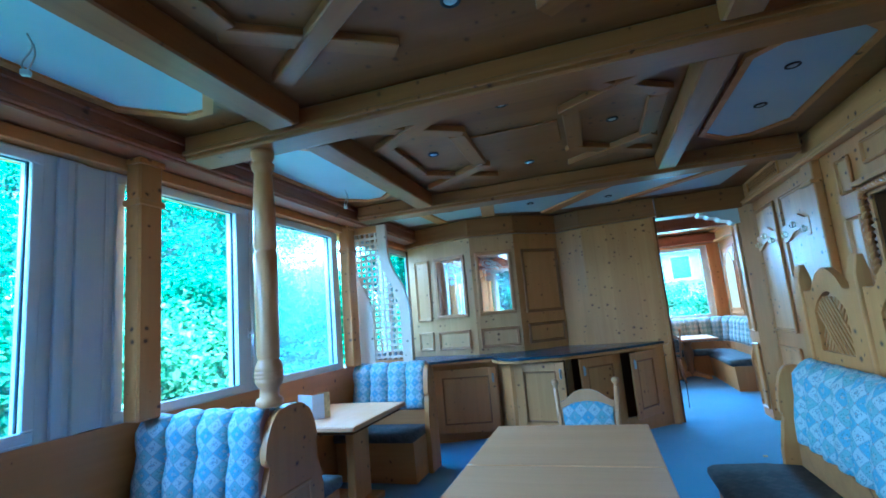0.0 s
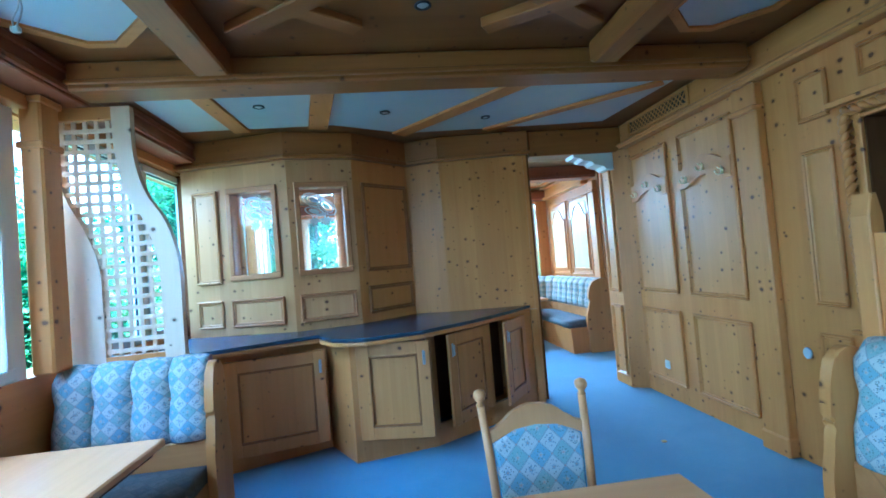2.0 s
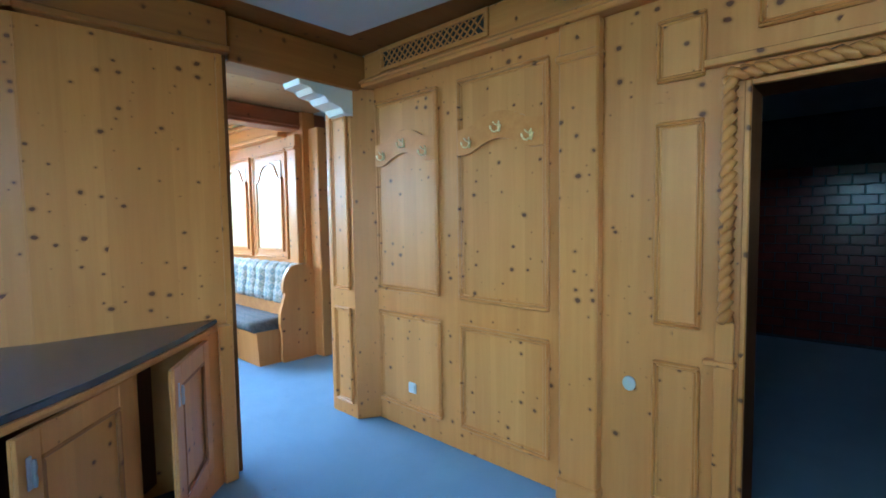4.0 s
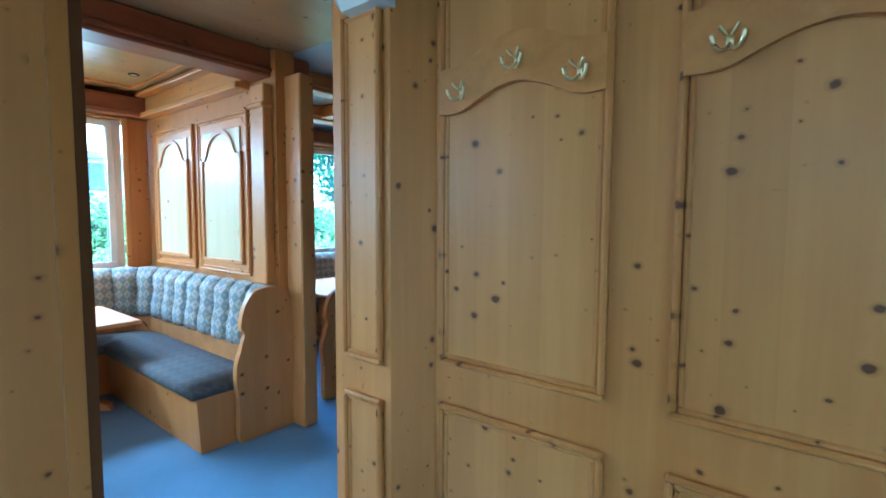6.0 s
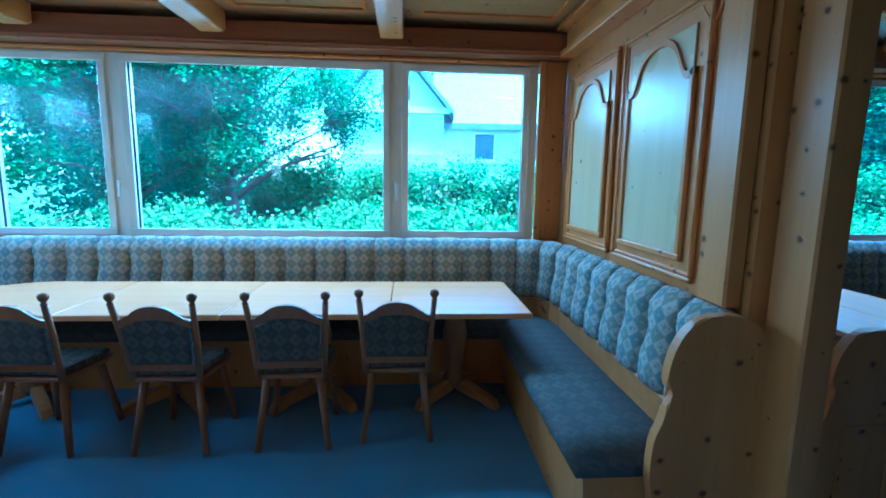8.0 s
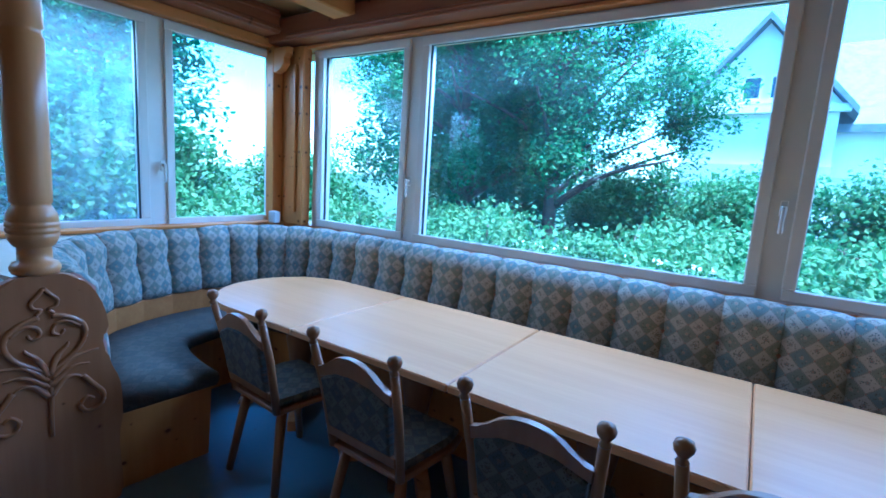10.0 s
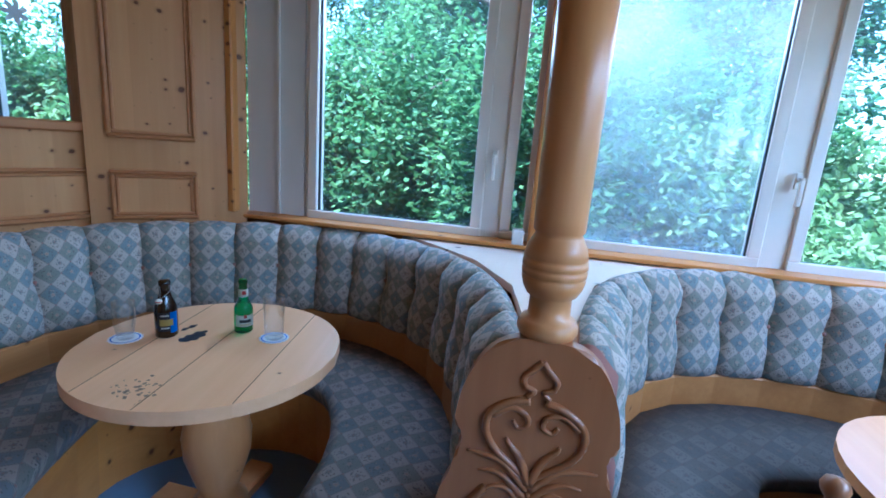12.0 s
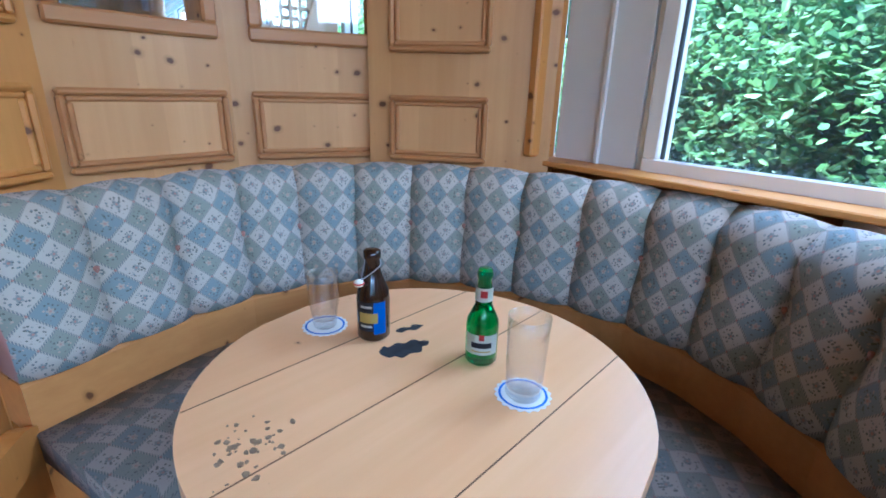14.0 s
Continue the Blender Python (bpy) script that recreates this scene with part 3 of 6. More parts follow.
square_post(-2.66, -2.54, 2.06, 2.22, 1.085, 2.66)
square_post(-2.70, -2.56, 8.70, 8.85, 1.11, 2.66)
square_post(-2.70, -2.58, 4.64, 4.80, 1.085, 2.66)
structure("corner_post", boxes((-2.72, -2.33, 10.90, 10.99, 1.085, 2.60), (-2.70, -2.60, 10.80, 10.90, 1.107, 2.60), (-2.44, -2.40, 10.875, 10.90, 1.2, 2.45), bevel=0.006), PINE_Z, "pine corner post with a carved bracket", "post")
structure("corner_bracket", prism(NB(), [(-2.60, 2.58), (-2.42, 2.58), (-2.43, 2.53), (-2.47, 2.50), (-2.46, 2.45), (-2.51, 2.40), (-2.56, 2.38), (-2.60, 2.38)], 10.80, 10.87, "xz", 0.006), PINE_Z, "carved pine bracket under the beam", "trim")
structure("end_post", boxes((2.33, 2.54, 10.92, 10.99, 1.085, 2.61), (2.30, 2.36, 10.90, 10.92, 1.085, 2.61), bevel=0.008), PINE_Z, "pine boards beside the end window", "trim")

# cross beams of the dining room
def beam_x(name, x0, x1, y0, y1, z0, z1, mat=BEAM_X):
    bm = cube(NB(), x0, x1, y0, y1, z0, z1, 0.012)
    cube(bm, x0, x1, y0 - 0.02, y0, z0 + 0.03, z0 + 0.06, 0.006)
    cube(bm, x0, x1, y1, y1 + 0.02, z0 + 0.03, z0 + 0.06, 0.006)
    return structure(name, bm, mat, "thick pine ceiling beam with a moulded edge", "beam")


def beam_y(name, x0, x1, y0, y1, z0, z1, mat=BEAM_Y):
    bm = prism(NB(), [(y0, z1), (y0, z0), (y1 - 0.05, z0), (y1, z0 + 0.03), (y1, z1)], x0, x1, "yz", 0.01)
    return structure(name, bm, mat, "dark pine joist", "beam")


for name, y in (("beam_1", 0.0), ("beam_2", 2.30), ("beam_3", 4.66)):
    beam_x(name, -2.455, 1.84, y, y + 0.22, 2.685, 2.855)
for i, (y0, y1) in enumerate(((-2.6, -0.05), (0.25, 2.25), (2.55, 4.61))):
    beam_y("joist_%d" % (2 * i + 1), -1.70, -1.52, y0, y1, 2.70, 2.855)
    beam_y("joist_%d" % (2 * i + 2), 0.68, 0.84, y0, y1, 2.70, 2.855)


def plate(name, x0, x1, y0, y1, cut, z=CEIL):
    """A white ceiling panel with cut corners in a moulded pine frame."""
    def outline(e):
        a, b, c, d = x0 - e, x1 + e, y0 - e, y1 + e
        k = cut + e * 0.4
        return [(a + k, c), (b - k, c), (b, c + k), (b, d - k), (b - k, d), (a + k, d), (a, d - k), (a, c + k)]
    p = structure(name, prism(NB(), outline(0.0), z - 0.012, z - 0.002, "xy"), PLASTER, "white ceiling panel with cut corners in a pine frame", "ceiling panel")
    bm = NB()
    o, i = outline(0.045), outline(-0.004)
    for k in range(8):
        q = [o[k], o[(k + 1) % 8], i[(k + 1) % 8], i[k]]
        prism(bm, q, z - 0.028, z - 0.001, "xy")
    part("frame", bm, PINE_X, p)
    return p


plate("panel_w_1", -2.40, -1.80, -2.3, -0.35, 0.24)
plate("panel_w_2", -2.40, -1.80, 0.45, 2.05, 0.24)
plate("panel_w_3", -2.42, -1.80, 2.72, 4.42, 0.24)
plate("panel_e_2", 1.02, 1.62, 0.45, 2.05, 0.22)
plate("panel_e_3", 1.02, 1.62, 2.72, 4.42, 0.22)


def star(cx, cy):
    """Strapwork on the ceiling: a long pointed hexagon of flat straps that cross beyond its two points."""
    t = tagged(new("ceiling_rosette"), "pine strapwork hexagon with crossed ends on the ceiling", "ceiling moulding", "ceiling rosettes", "structure")
    t.matrix_basis = pose(cx, cy, CEIL)
    for s in (-1, 1):
        # straps in lighter pine; the boards' colour carries the shade of the recesses
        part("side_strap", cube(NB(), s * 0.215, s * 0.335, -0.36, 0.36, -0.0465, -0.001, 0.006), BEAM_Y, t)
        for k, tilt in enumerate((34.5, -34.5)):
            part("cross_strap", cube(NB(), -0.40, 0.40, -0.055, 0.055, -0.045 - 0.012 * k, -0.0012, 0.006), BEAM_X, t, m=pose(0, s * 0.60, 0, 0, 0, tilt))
    return t


for y in (1.13, 3.50):
    for x in (-1.09, 0.27):
        star(x, y)
    structure("ceiling_field", boxes((-0.745, -0.105, y - 0.20, y + 0.24, CEIL - 0.014, CEIL - 0.001), bevel=0.004), CEIL_X, "raised pine field in the ceiling", "ceiling panel")


def spot(x, y, z=CEIL, mat=None):
    s = thing("downlight", pose(x, y, z), "small round recessed downlight with a dark rim", "downlight", "ceiling downlights")
    part("rim", lathe(NB(), [(0.042, -0.001), (0.045, -0.008), (0.036, -0.012), (0.030, -0.004)], 20, caps=False), RUBBER, s, smooth=True)
    part("lamp", lathe(NB(), [(0.030, -0.003), (0.022, -0.009), (0.0015, -0.011)], 16, caps=False), PLASTIC, s, smooth=True)


for x, y, dz in ((-1.117, 3.505, 0), (0.275, 3.5, 0), (-0.417, 4.15, 0), (-0.427, 2.86, 0), (-0.43, 1.77, 0), (-1.1, 1.15, 0), (0.27, 1.15, 0),
                 (1.295, 3.77, 0.012), (1.297, 3.18, 0.012), (-1.6, 5.5, 0.012), (-0.63, 5.76, 0.012), (0.30, 6.02, 0.012),
                 (1.58, 10.15, 0), (2.17, 10.15, 0), (0.60, 10.14, 0)):
    spot(x, y, CEIL - dz)

# white ceiling over the counter, divided by pine strips
structure("panel_counter", prism(NB(), [(-2.40, 4.98), (1.75, 4.98), (1.60, 6.35), (0.4, 6.40), (-0.45, 6.42), (-1.1, 6.06), (-2.40, 6.06)], CEIL - 0.012, CEIL - 0.001, "xy"), PLASTER, "white ceiling panel above the counter", "ceiling panel")
strips = NB()
for a, b, w in (((-1.95, 4.98), (-1.90, 6.1), 0.14), ((-1.03, 4.98), (-1.24, 6.1), 0.17), ((0.60, 4.98), (-0.50, 6.42), 0.16), ((1.62, 5.3), (0.38, 6.42), 0.10)):
    a, b = Vector(a), Vector(b)
    d = (b - a).normalized()
    s = Vector((-d.y, d.x)) * w / 2
    prism(strips, [tuple(a - s), tuple(b - s), tuple(b + s), tuple(a + s)], CEIL - 0.035, CEIL - 0.002, "xy", 0.006)
structure("ceiling_strips", strips, PINE_Y, "pine strips dividing the white ceiling", "trim")
structure("cornice_counter", boxes((-2.45, 1.84, 4.885, 4.96, CEIL - 0.03, CEIL - 0.001), bevel=0.006), PINE_X, "pine edge of the white ceiling", "trim")

# ---- partition between the two rooms ----
CORN = [(0.84, 6.66), (-0.08, 6.76), (-0.455, 6.92), (-1.01, 6.415), (-1.58, 6.285), (-2.60, 6.565)]
T = 0.045


def facet(name, a, b, label, holes=(), z1=2.60, mat=PINE_Z):
    m, n = along(*a, *b)
    bm = holed(NB(), n, 0.005, z1, -T, T, holes)
    for v in bm.verts:
        v.co.x += -0.012 if v.co.x < 0.001 else (0.012 if v.co.x > n - 0.001 else 0.0)
    w = structure(name, bm, mat, label, "wall", m)
    return w, n


# plain wall beside the passage
d1, n = facet("partition_1", CORN[1], CORN[0], "plain knotty pine board wall beside the passage")
d2, n = facet("partition_2", CORN[2], CORN[1], "plain knotty pine board wall", mat=PINE_Z)
c1, n = facet("partition_3", CORN[3], CORN[2], "dark panelled pine wall section behind the counter", mat=CAB_Z)
field("panel", c1, None, 0.08, n - 0.06, 1.50, 2.38, -1, CAB_Z, BEAM_Y, -T)
field("panel", c1, None, 0.08, n - 0.06, 1.09, 1.36, -1, CAB_Z, BEAM_Y, -T)
field("panel", c1, None, 0.06, n - 0.10, 1.50, 2.38, 1, PANEL_Z, PINE_Z, T)
field("panel", c1, None, 0.06, n - 0.10, 1.08, 1.35, 1, PANEL_Z, PINE_Z, T)


def glazed(name, a, b, gx0, gx1, ornament, extra=()):
    m, n = along(*a, *b)
    w, n = facet(name, a, b, "pine panelled partition with an etched glass pane", [(gx0, gx1, 1.56, 2.34)], mat=BOOTH_Z)
    for side in (-1, 1):
        f = NB()
        ring(f, gx0 - 0.045, gx1 + 0.045, 1.515, 2.385, 0.05, side * T, side * (T + 0.028), 0.008)
        part("glazing_bead", f, BOOTH_MOULD, w)
        field("panel", w, None, gx0 - 0.055, gx1 + 0.055, 1.08, 1.34, side, BOOTH_PANEL, BOOTH_MOULD, side * T)
    p = part("pane", cube(NB(), gx0, gx1, -0.003, 0.003, 1.56, 2.34), PANE, w)
    p.visible_shadow = False
    e = NB()
    cx = (gx0 + gx1) / 2 + ornament

    def oval(x, z, rx, rz, tilt, y, teeth=0, hole=0.0):
        n_ = 40
        pts = []
        for k in range(n_):
            a_ = 2 * math.pi * k / n_
            r_ = 1.0 + (0.09 if teeth and k % 2 else 0.0)
            u, v = rx * r_ * math.cos(a_), rz * r_ * math.sin(a_)
            pts.append((x + u * math.cos(tilt) - v * math.sin(tilt), z + u * math.sin(tilt) + v * math.cos(tilt)))
        if not hole:
            prism(e, pts, y - 0.0008, y, "xz")
            return
        for k in range(n_):
            p, q = pts[k], pts[(k + 1) % n_]
            inn = [(x + (t_[0] - x) * hole, z + (t_[1] - z) * hole) for t_ in (q, p)]
            prism(e, [p, q] + inn, y - 0.0008, y, "xz")

    for hole, grow_ in ((0.86, 1.0), (0.80, 0.72), (0.0, 0.34)):
        oval(cx - 0.055, 2.225, 0.105 * grow_, 0.060 * grow_, -0.35, -0.0035, 1, hole)
    for hole, grow_ in ((0.86, 1.0), (0.80, 0.70), (0.0, 0.30)):
        oval(cx + 0.065, 2.155, 0.105 * grow_, 0.060 * grow_, -0.75, -0.0045, 1, hole)
    for hole, grow_ in ((0.84, 1.0), (0.0, 0.55)):
        oval(cx - 0.055, 2.115, 0.085 * grow_, 0.040 * grow_, -0.3, -0.0055, 1, hole)
    for dx in (-0.06, 0.05):
        for q in range(7):
            oval(cx + dx + 0.030 * math.cos(q * 0.9), 2.020 + 0.030 * math.sin(q * 0.9), 0.022, 0.011, q * 0.9, -0.0035)
        oval(cx + dx, 2.020, 0.012, 0.012, 0, -0.0036)
    for k in range(5):
        oval(cx - 0.02 + 0.022 * k, 2.085 - 0.006 * (k % 2), 0.009, 0.016, 0.4 * (k - 2), -0.0065)
    part("etched_ornament", e, ETCH, w, "white etched bird and flower ornament")
    return w, n


glazed("partition_4", CORN[4], CORN[3], 0.09, 0.50, -0.02)
a_w, n = glazed("partition_5", CORN[5], CORN[4], 0.50, 0.92, 0.06)
field("panel", a_w, None, 0.10, 0.36, 1.50, 2.38, -1, BOOTH_PANEL, BOOTH_Z, -T)
field("panel", a_w, None, 0.10, 0.36, 1.08, 1.34, -1, BOOTH_PANEL, BOOTH_Z, -T)
f3, n = facet("partition_6", (-2.60, 7.02), (-2.11, 6.49), "pine panelled corner section beside the window", mat=BOOTH_Z)
field("panel", f3, None, 0.24, n - 0.08, 1.50, 2.45, 1, BOOTH_PANEL, BOOTH_MOULD, T)
field("panel", f3, None, 0.24, n - 0.08, 1.08, 1.34, 1, BOOTH_PANEL, BOOTH_MOULD, T)
structure("partition_post", boxes((-2.70, -2.52, 6.90, 6.985, 0.005, 2.66), (-2.60, -2.50, 6.985, 7.03, 1.12, 2.60), bevel=0.008), PINE_Z, "pale pine post between partition and window", "post")
frieze = tagged(new("partition_frieze"), "pine frieze along the top of the partition", "frieze", kind="structure")
for a, b in zip(CORN, CORN[1:]):
    m, n = along(*b, *a)
    part("frieze_board", cube(NB(), -0.03, n + 0.03, -0.09, 0.09, 2.641, 2.855, 0.008), BEAM_X, frieze, m=m)
    part("frieze_moulding", cube(NB(), -0.04, n + 0.04, -0.115, 0.115, 2.60, 2.64, 0.008), BEAM_X, frieze, m=m)
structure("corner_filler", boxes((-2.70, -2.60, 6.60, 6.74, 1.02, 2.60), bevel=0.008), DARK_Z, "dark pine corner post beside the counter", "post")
structure("jamb_filler", boxes((0.80, 0.8375, 6.607, 6.848, 0.005, 2.60)), PINE_Z, "knotty pine board ending at the passage", "trim")
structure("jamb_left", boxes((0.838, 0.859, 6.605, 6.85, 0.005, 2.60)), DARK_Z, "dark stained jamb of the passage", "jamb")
structure("passage_lintel", boxes((0.885, 2.13, 6.62, 6.88, 2.58, 2.855), bevel=0.01), BEAM_X, "pine beam over the passage", "beam")
x, s = 1.83, -1.35
structure("passage_bracket", prism(NB(), [(x, 2.58), (x + s * 0.34, 2.58), (x + s * 0.33, 2.545), (x + s * 0.27, 2.54), (x + s * 0.25, 2.505), (x + s * 0.18, 2.50), (x + s * 0.16, 2.46), (x + s * 0.08, 2.44), (x + s * 0.06, 2.40), (x, 2.39)], 6.64, 6.86, "xz", 0.006), CREAMY, "pale carved scrolled bracket in the passage opening", "trim")

# ---- east wall of the dining room, with the wide doorway ----
EX = 1.97
structure("wall_east", boxes((EX, EX + 0.16, 4.10, 6.56, 0.005, 2.85), (EX, EX + 0.16, -3.1, 2.55, 0.005, 2.85), (EX, EX + 0.16, 2.55, 4.10, 2.16, 2.85)), PINE_Z, "knotty pine panelled wall", "wall")
me, n = along(EX, -3.0, EX, 7.0)      # x runs north; the room lies on the positive y side
ew = tagged(new("wall_east_panelling"), "pine wall panels in two rows with arched tops", "wall panelling", kind="structure")
ew.matrix_basis = me


def arched(x0, x1, z0, z1, rise, side=1, parent=None, mat=PANEL_Z, fmat=PINE_Z):
    """A sunk panel whose moulding swings up to an arch."""
    p = part("panel", cube(NB(), x0 + 0.03, x1 - 0.03, 0.0, side * 0.010, z0 + 0.03, z1, 0.003), mat, parent)
    bm = NB()
    cube(bm, x0, x1, 0, side * 0.026, z0, z0 + 0.035, 0.006)
    cube(bm, x0, x0 + 0.035, 0, side * 0.026, z0 + 0.035, z1 - rise, 0.006)
    cube(bm, x1 - 0.035, x1, 0, side * 0.026, z0 + 0.035, z1 - rise, 0.006)
    c = curve([(x0, z1 - rise, 0), (x0 + 0.12 * (x1 - x0), z1 - rise, 0), (x0 + 0.27 * (x1 - x0), z1 - 0.25 * rise, 0), ((x0 + x1) / 2, z1, 0), (x1 - 0.27 * (x1 - x0), z1 - 0.25 * rise, 0), (x1 - 0.12 * (x1 - x0), z1 - rise, 0), (x1, z1 - rise, 0)], 4)
    out = [(v.x, v.y) for v in c] + [(v.x, v.y - 0.035) for v in reversed(c)]
    prism(bm, out, 0.0, side * 0.026, "xz")
    part("moulding", bm, fmat, p)
    return p


O = 3.0   # the wall frame starts at y = -3
for y0, y1 in ((5.03, 5.70), (5.88, 6.53)):
    field("panel", ew, None, y0 + O, y1 + O, 1.05, 2.49, 1, PANEL_Z, PINE_Z)
    field("panel", ew, None, y0 + O, y1 + O, 0.17, 0.89, 1, PANEL_Z, PINE_Z)
for y0, y1, z0, z1 in ((4.25, 4.46, 0.18, 0.89), (4.25, 4.46, 1.06, 2.03), (4.25, 4.46, 2.21, 2.50), (2.6, 4.06, 2.36, 2.54)):
    field("panel", ew, None, y0 + O, y1 + O, z0, z1, 1, PANEL_Z, PINE_Z, w=0.025)
for y0, y1 in ((-2.6, -1.3), (-1.1, 0.2), (0.4, 1.7)):
    field("panel", ew, None, y0 + O, y1 + O, 0.14, 1.02, 1)
    field("panel", ew, None, y0 + O, y1 + O, 1.12, 2.4, 1)
structure("pilaster_east", boxes((EX - 0.075, EX - 0.001, 4.72, 4.94, 0.005, 2.60), (EX - 0.10, EX - 0.001, 4.71, 4.95, 2.40, 2.44), (EX - 0.09, EX - 0.001, 4.71, 4.95, 0.006, 0.14), bevel=0.01), PINE_Z, "pine pilaster with a small capital", "pilaster")
structure("passage_pilaster", prism(NB(), [(1.815, 6.66), (1.815, 6.99), (2.14, 6.99), (2.14, 6.56), (1.968, 6.56)], 0.005, 2.60, "xy", 0.006), PINE_Z, "pine pilaster with a narrow panel at the passage", "pilaster")
pw = tagged(new("passage_panelling"), "narrow pine panels on the passage pilaster", "wall panelling", kind="structure")
pw.matrix_basis = along(1.815, 6.66, 1.815, 6.99)[0]
field("panel", pw, None, 0.035, 0.255, 1.04, 2.42, 1, w=0.03)
field("panel", pw, None, 0.035, 0.255, 0.12, 0.90, 1, w=0.03)
structure("cornice_east", boxes((EX - 0.10, EX - 0.002, -3.0, 6.60, 2.60, 2.66), (EX - 0.06, EX - 0.002, -3.0, 6.60, 2.66, 2.855), (EX - 0.12, EX - 0.002, -3.0, 6.60, 2.625, 2.645), bevel=0.008), PINE_Y, "moulded pine cornice", "trim")
vent = tagged(new("air_vent"), "long dark lattice air vent in a pine frame below the ceiling", "air vent", kind="structure")
vent.matrix_basis = along(EX - 0.062, 5.40, EX - 0.062, 6.40)[0]
part("backing", boxes((0.04, 0.96, 0.0, 0.004, 2.70, 2.82)), BLACK, vent)
vf = NB()
ring(vf, 0.0, 1.0, 2.675, 2.845, 0.03, 0.0, 0.02, 0.004)
part("frame", vf, PINE_Y, vent)
for k in range(16):
    for s in (-1, 1):
        part("slat", cube(NB(), -0.082, 0.082, 0.004 + (s + 1) * 0.002, 0.008 + (s + 1) * 0.002, -0.005, 0.005), CAB_Z, vent, m=pose(0.08 + k * 0.056, 0, 2.76, 0, s * 45, 0))

# rope carved door frame and the dark room behind it
rope = NB()
for (p, q) in (((4.150, 1.12), (4.150, 2.19)), ((4.150, 2.19), (2.50, 2.19)), ((2.50, 2.19), (2.50, 1.12))):
    d = Vector((q[0] - p[0], q[1] - p[1]))
    steps = max(2, int(d.length / 0.012))
    for s in (0.0, math.pi):
        pts = []
        for k in range(steps + 1):
            t = k / steps
            ang = s + t * d.length / 0.10 * 2 * math.pi
            off = 0.016
            nrm = Vector((-d.y, d.x)).normalized()
            c = Vector(p) + d * t + nrm * off * math.cos(ang)
            pts.append((EX - 0.030 + off * math.sin(ang), c.x, c.y))
        tube(rope, pts[::2], 0.020, 7)
structure("rope_frame", rope, PINE_Z, "twisted rope carved pine door frame", "door frame", smooth=True)
structure("door_lining", boxes((EX + 0.012, EX + 0.26, 4.075, 4.10, 0.005, 2.16), (EX + 0.012, EX + 0.26, 2.55, 2.575, 0.005, 2.16), (EX + 0.012, EX + 0.26, 2.575, 4.075, 2.135, 2.16), bevel=0.004), DARK_Z, "dark pine lining of the wide doorway", "door frame")
structure("door_frame", boxes((EX - 0.018, EX + 0.011, 4.075, 4.10, 0.005, 2.16), (EX - 0.018, EX + 0.011, 2.55, 2.575, 0.005, 2.16), (EX - 0.018, EX + 0.011, 2.575, 4.075, 2.135, 2.16), (EX - 0.05, EX - 0.001, 2.40, 4.25, 2.235, 2.27), (EX - 0.035, EX - 0.001, 4.115, 4.19, 0.005, 1.118), (EX - 0.05, EX - 0.001, 4.105, 4.235, 0.915, 0.94), (EX - 0.035, EX - 0.001, 2.46, 2.535, 0.005, 1.118), bevel=0.005), PINE_Z, "pine lining of the wide doorway", "door frame")
structure("wall_hall", boxes((2.2, 8.39, 6.96, 7.04, 0.005, 2.8)), DARKWALL, "wall between the hall and the side room, coloured dark as unlit", "wall")
tw = structure("wall_tiled", boxes((6.9, 7.0, 2.0, 6.95, 0.005, 2.79)), DARKWALL, "hall wall with red tiles, the lack of light in its dark colour", "wall")

# end wall of the corner bench
structure("wall_bench", boxes((2.55, 2.71, 8.56, 11.0, 0.005, 2.85)), PINE_Z, "pine panelled wall end behind the corner bench", "wall")
bw = tagged(new("bench_wall_panelling"), "tall arched pine panels with pale fields", "wall panelling", kind="structure")
bw.matrix_basis = along(2.55, 8.35, 2.55, 11.0)[0]
PALEF = pine("pale_field", 2, (0.68, 0.52, 0.30), (0.58, 0.42, 0.22), 0.1, 0.3)
for y0, y1 in ((9.02, 9.70), (9.97, 10.66)):
    field("panel", bw, None, y0 - 8.35 - 0.09, y1 - 8.35 + 0.09, 1.13, 2.46, 1, CAB_Z, PINE_Z, w=0.04)
    q = arched(y0 - 8.35, y1 - 8.35, 1.22, 2.34, 0.20, 1, bw, PALEF, CAB_Z)
    q.location.y = 0.014
structure("bench_wall_pilaster", boxes((2.47, 2.549, 8.60, 8.79, 1.10, 2.60), (2.45, 2.549, 8.59, 8.80, 2.42, 2.46), bevel=0.01), CAB_Z, "pine pilaster beside the arched panels", "pilaster")
structure("bench_wall_post", boxes((2.615, 2.74, 8.36, 8.555, 0.005, 2.66), bevel=0.01), CAB_Z, "stained pine post at the wall's end", "post")
structure("cornice_bench", boxes((2.42, 2.549, 8.90, 10.76, 2.60, 2.65), (2.47, 2.549, 8.90, 10.76, 2.65, 2.855), (2.38, 2.549, 8.90, 10.76, 2.80, 2.84), bevel=0.008), PINE_Y, "moulded pine cornice above the arched panels", "trim")
beam_x("beam_4", 0.6, 2.9, 8.62, 8.87, 2.655, 2.855, RED_X)
beam_x("beam_5", -2.455, 0.6, 8.70, 8.90, 2.665, 2.855, BEAM_X)
for i, x in enumerate((-1.70, -0.30, 1.06)):
    beam_y("joist_%d" % (7 + i), x - 0.09, x + 0.09, 8.92, 10.77, 2.685, 2.855, PINE_Y)
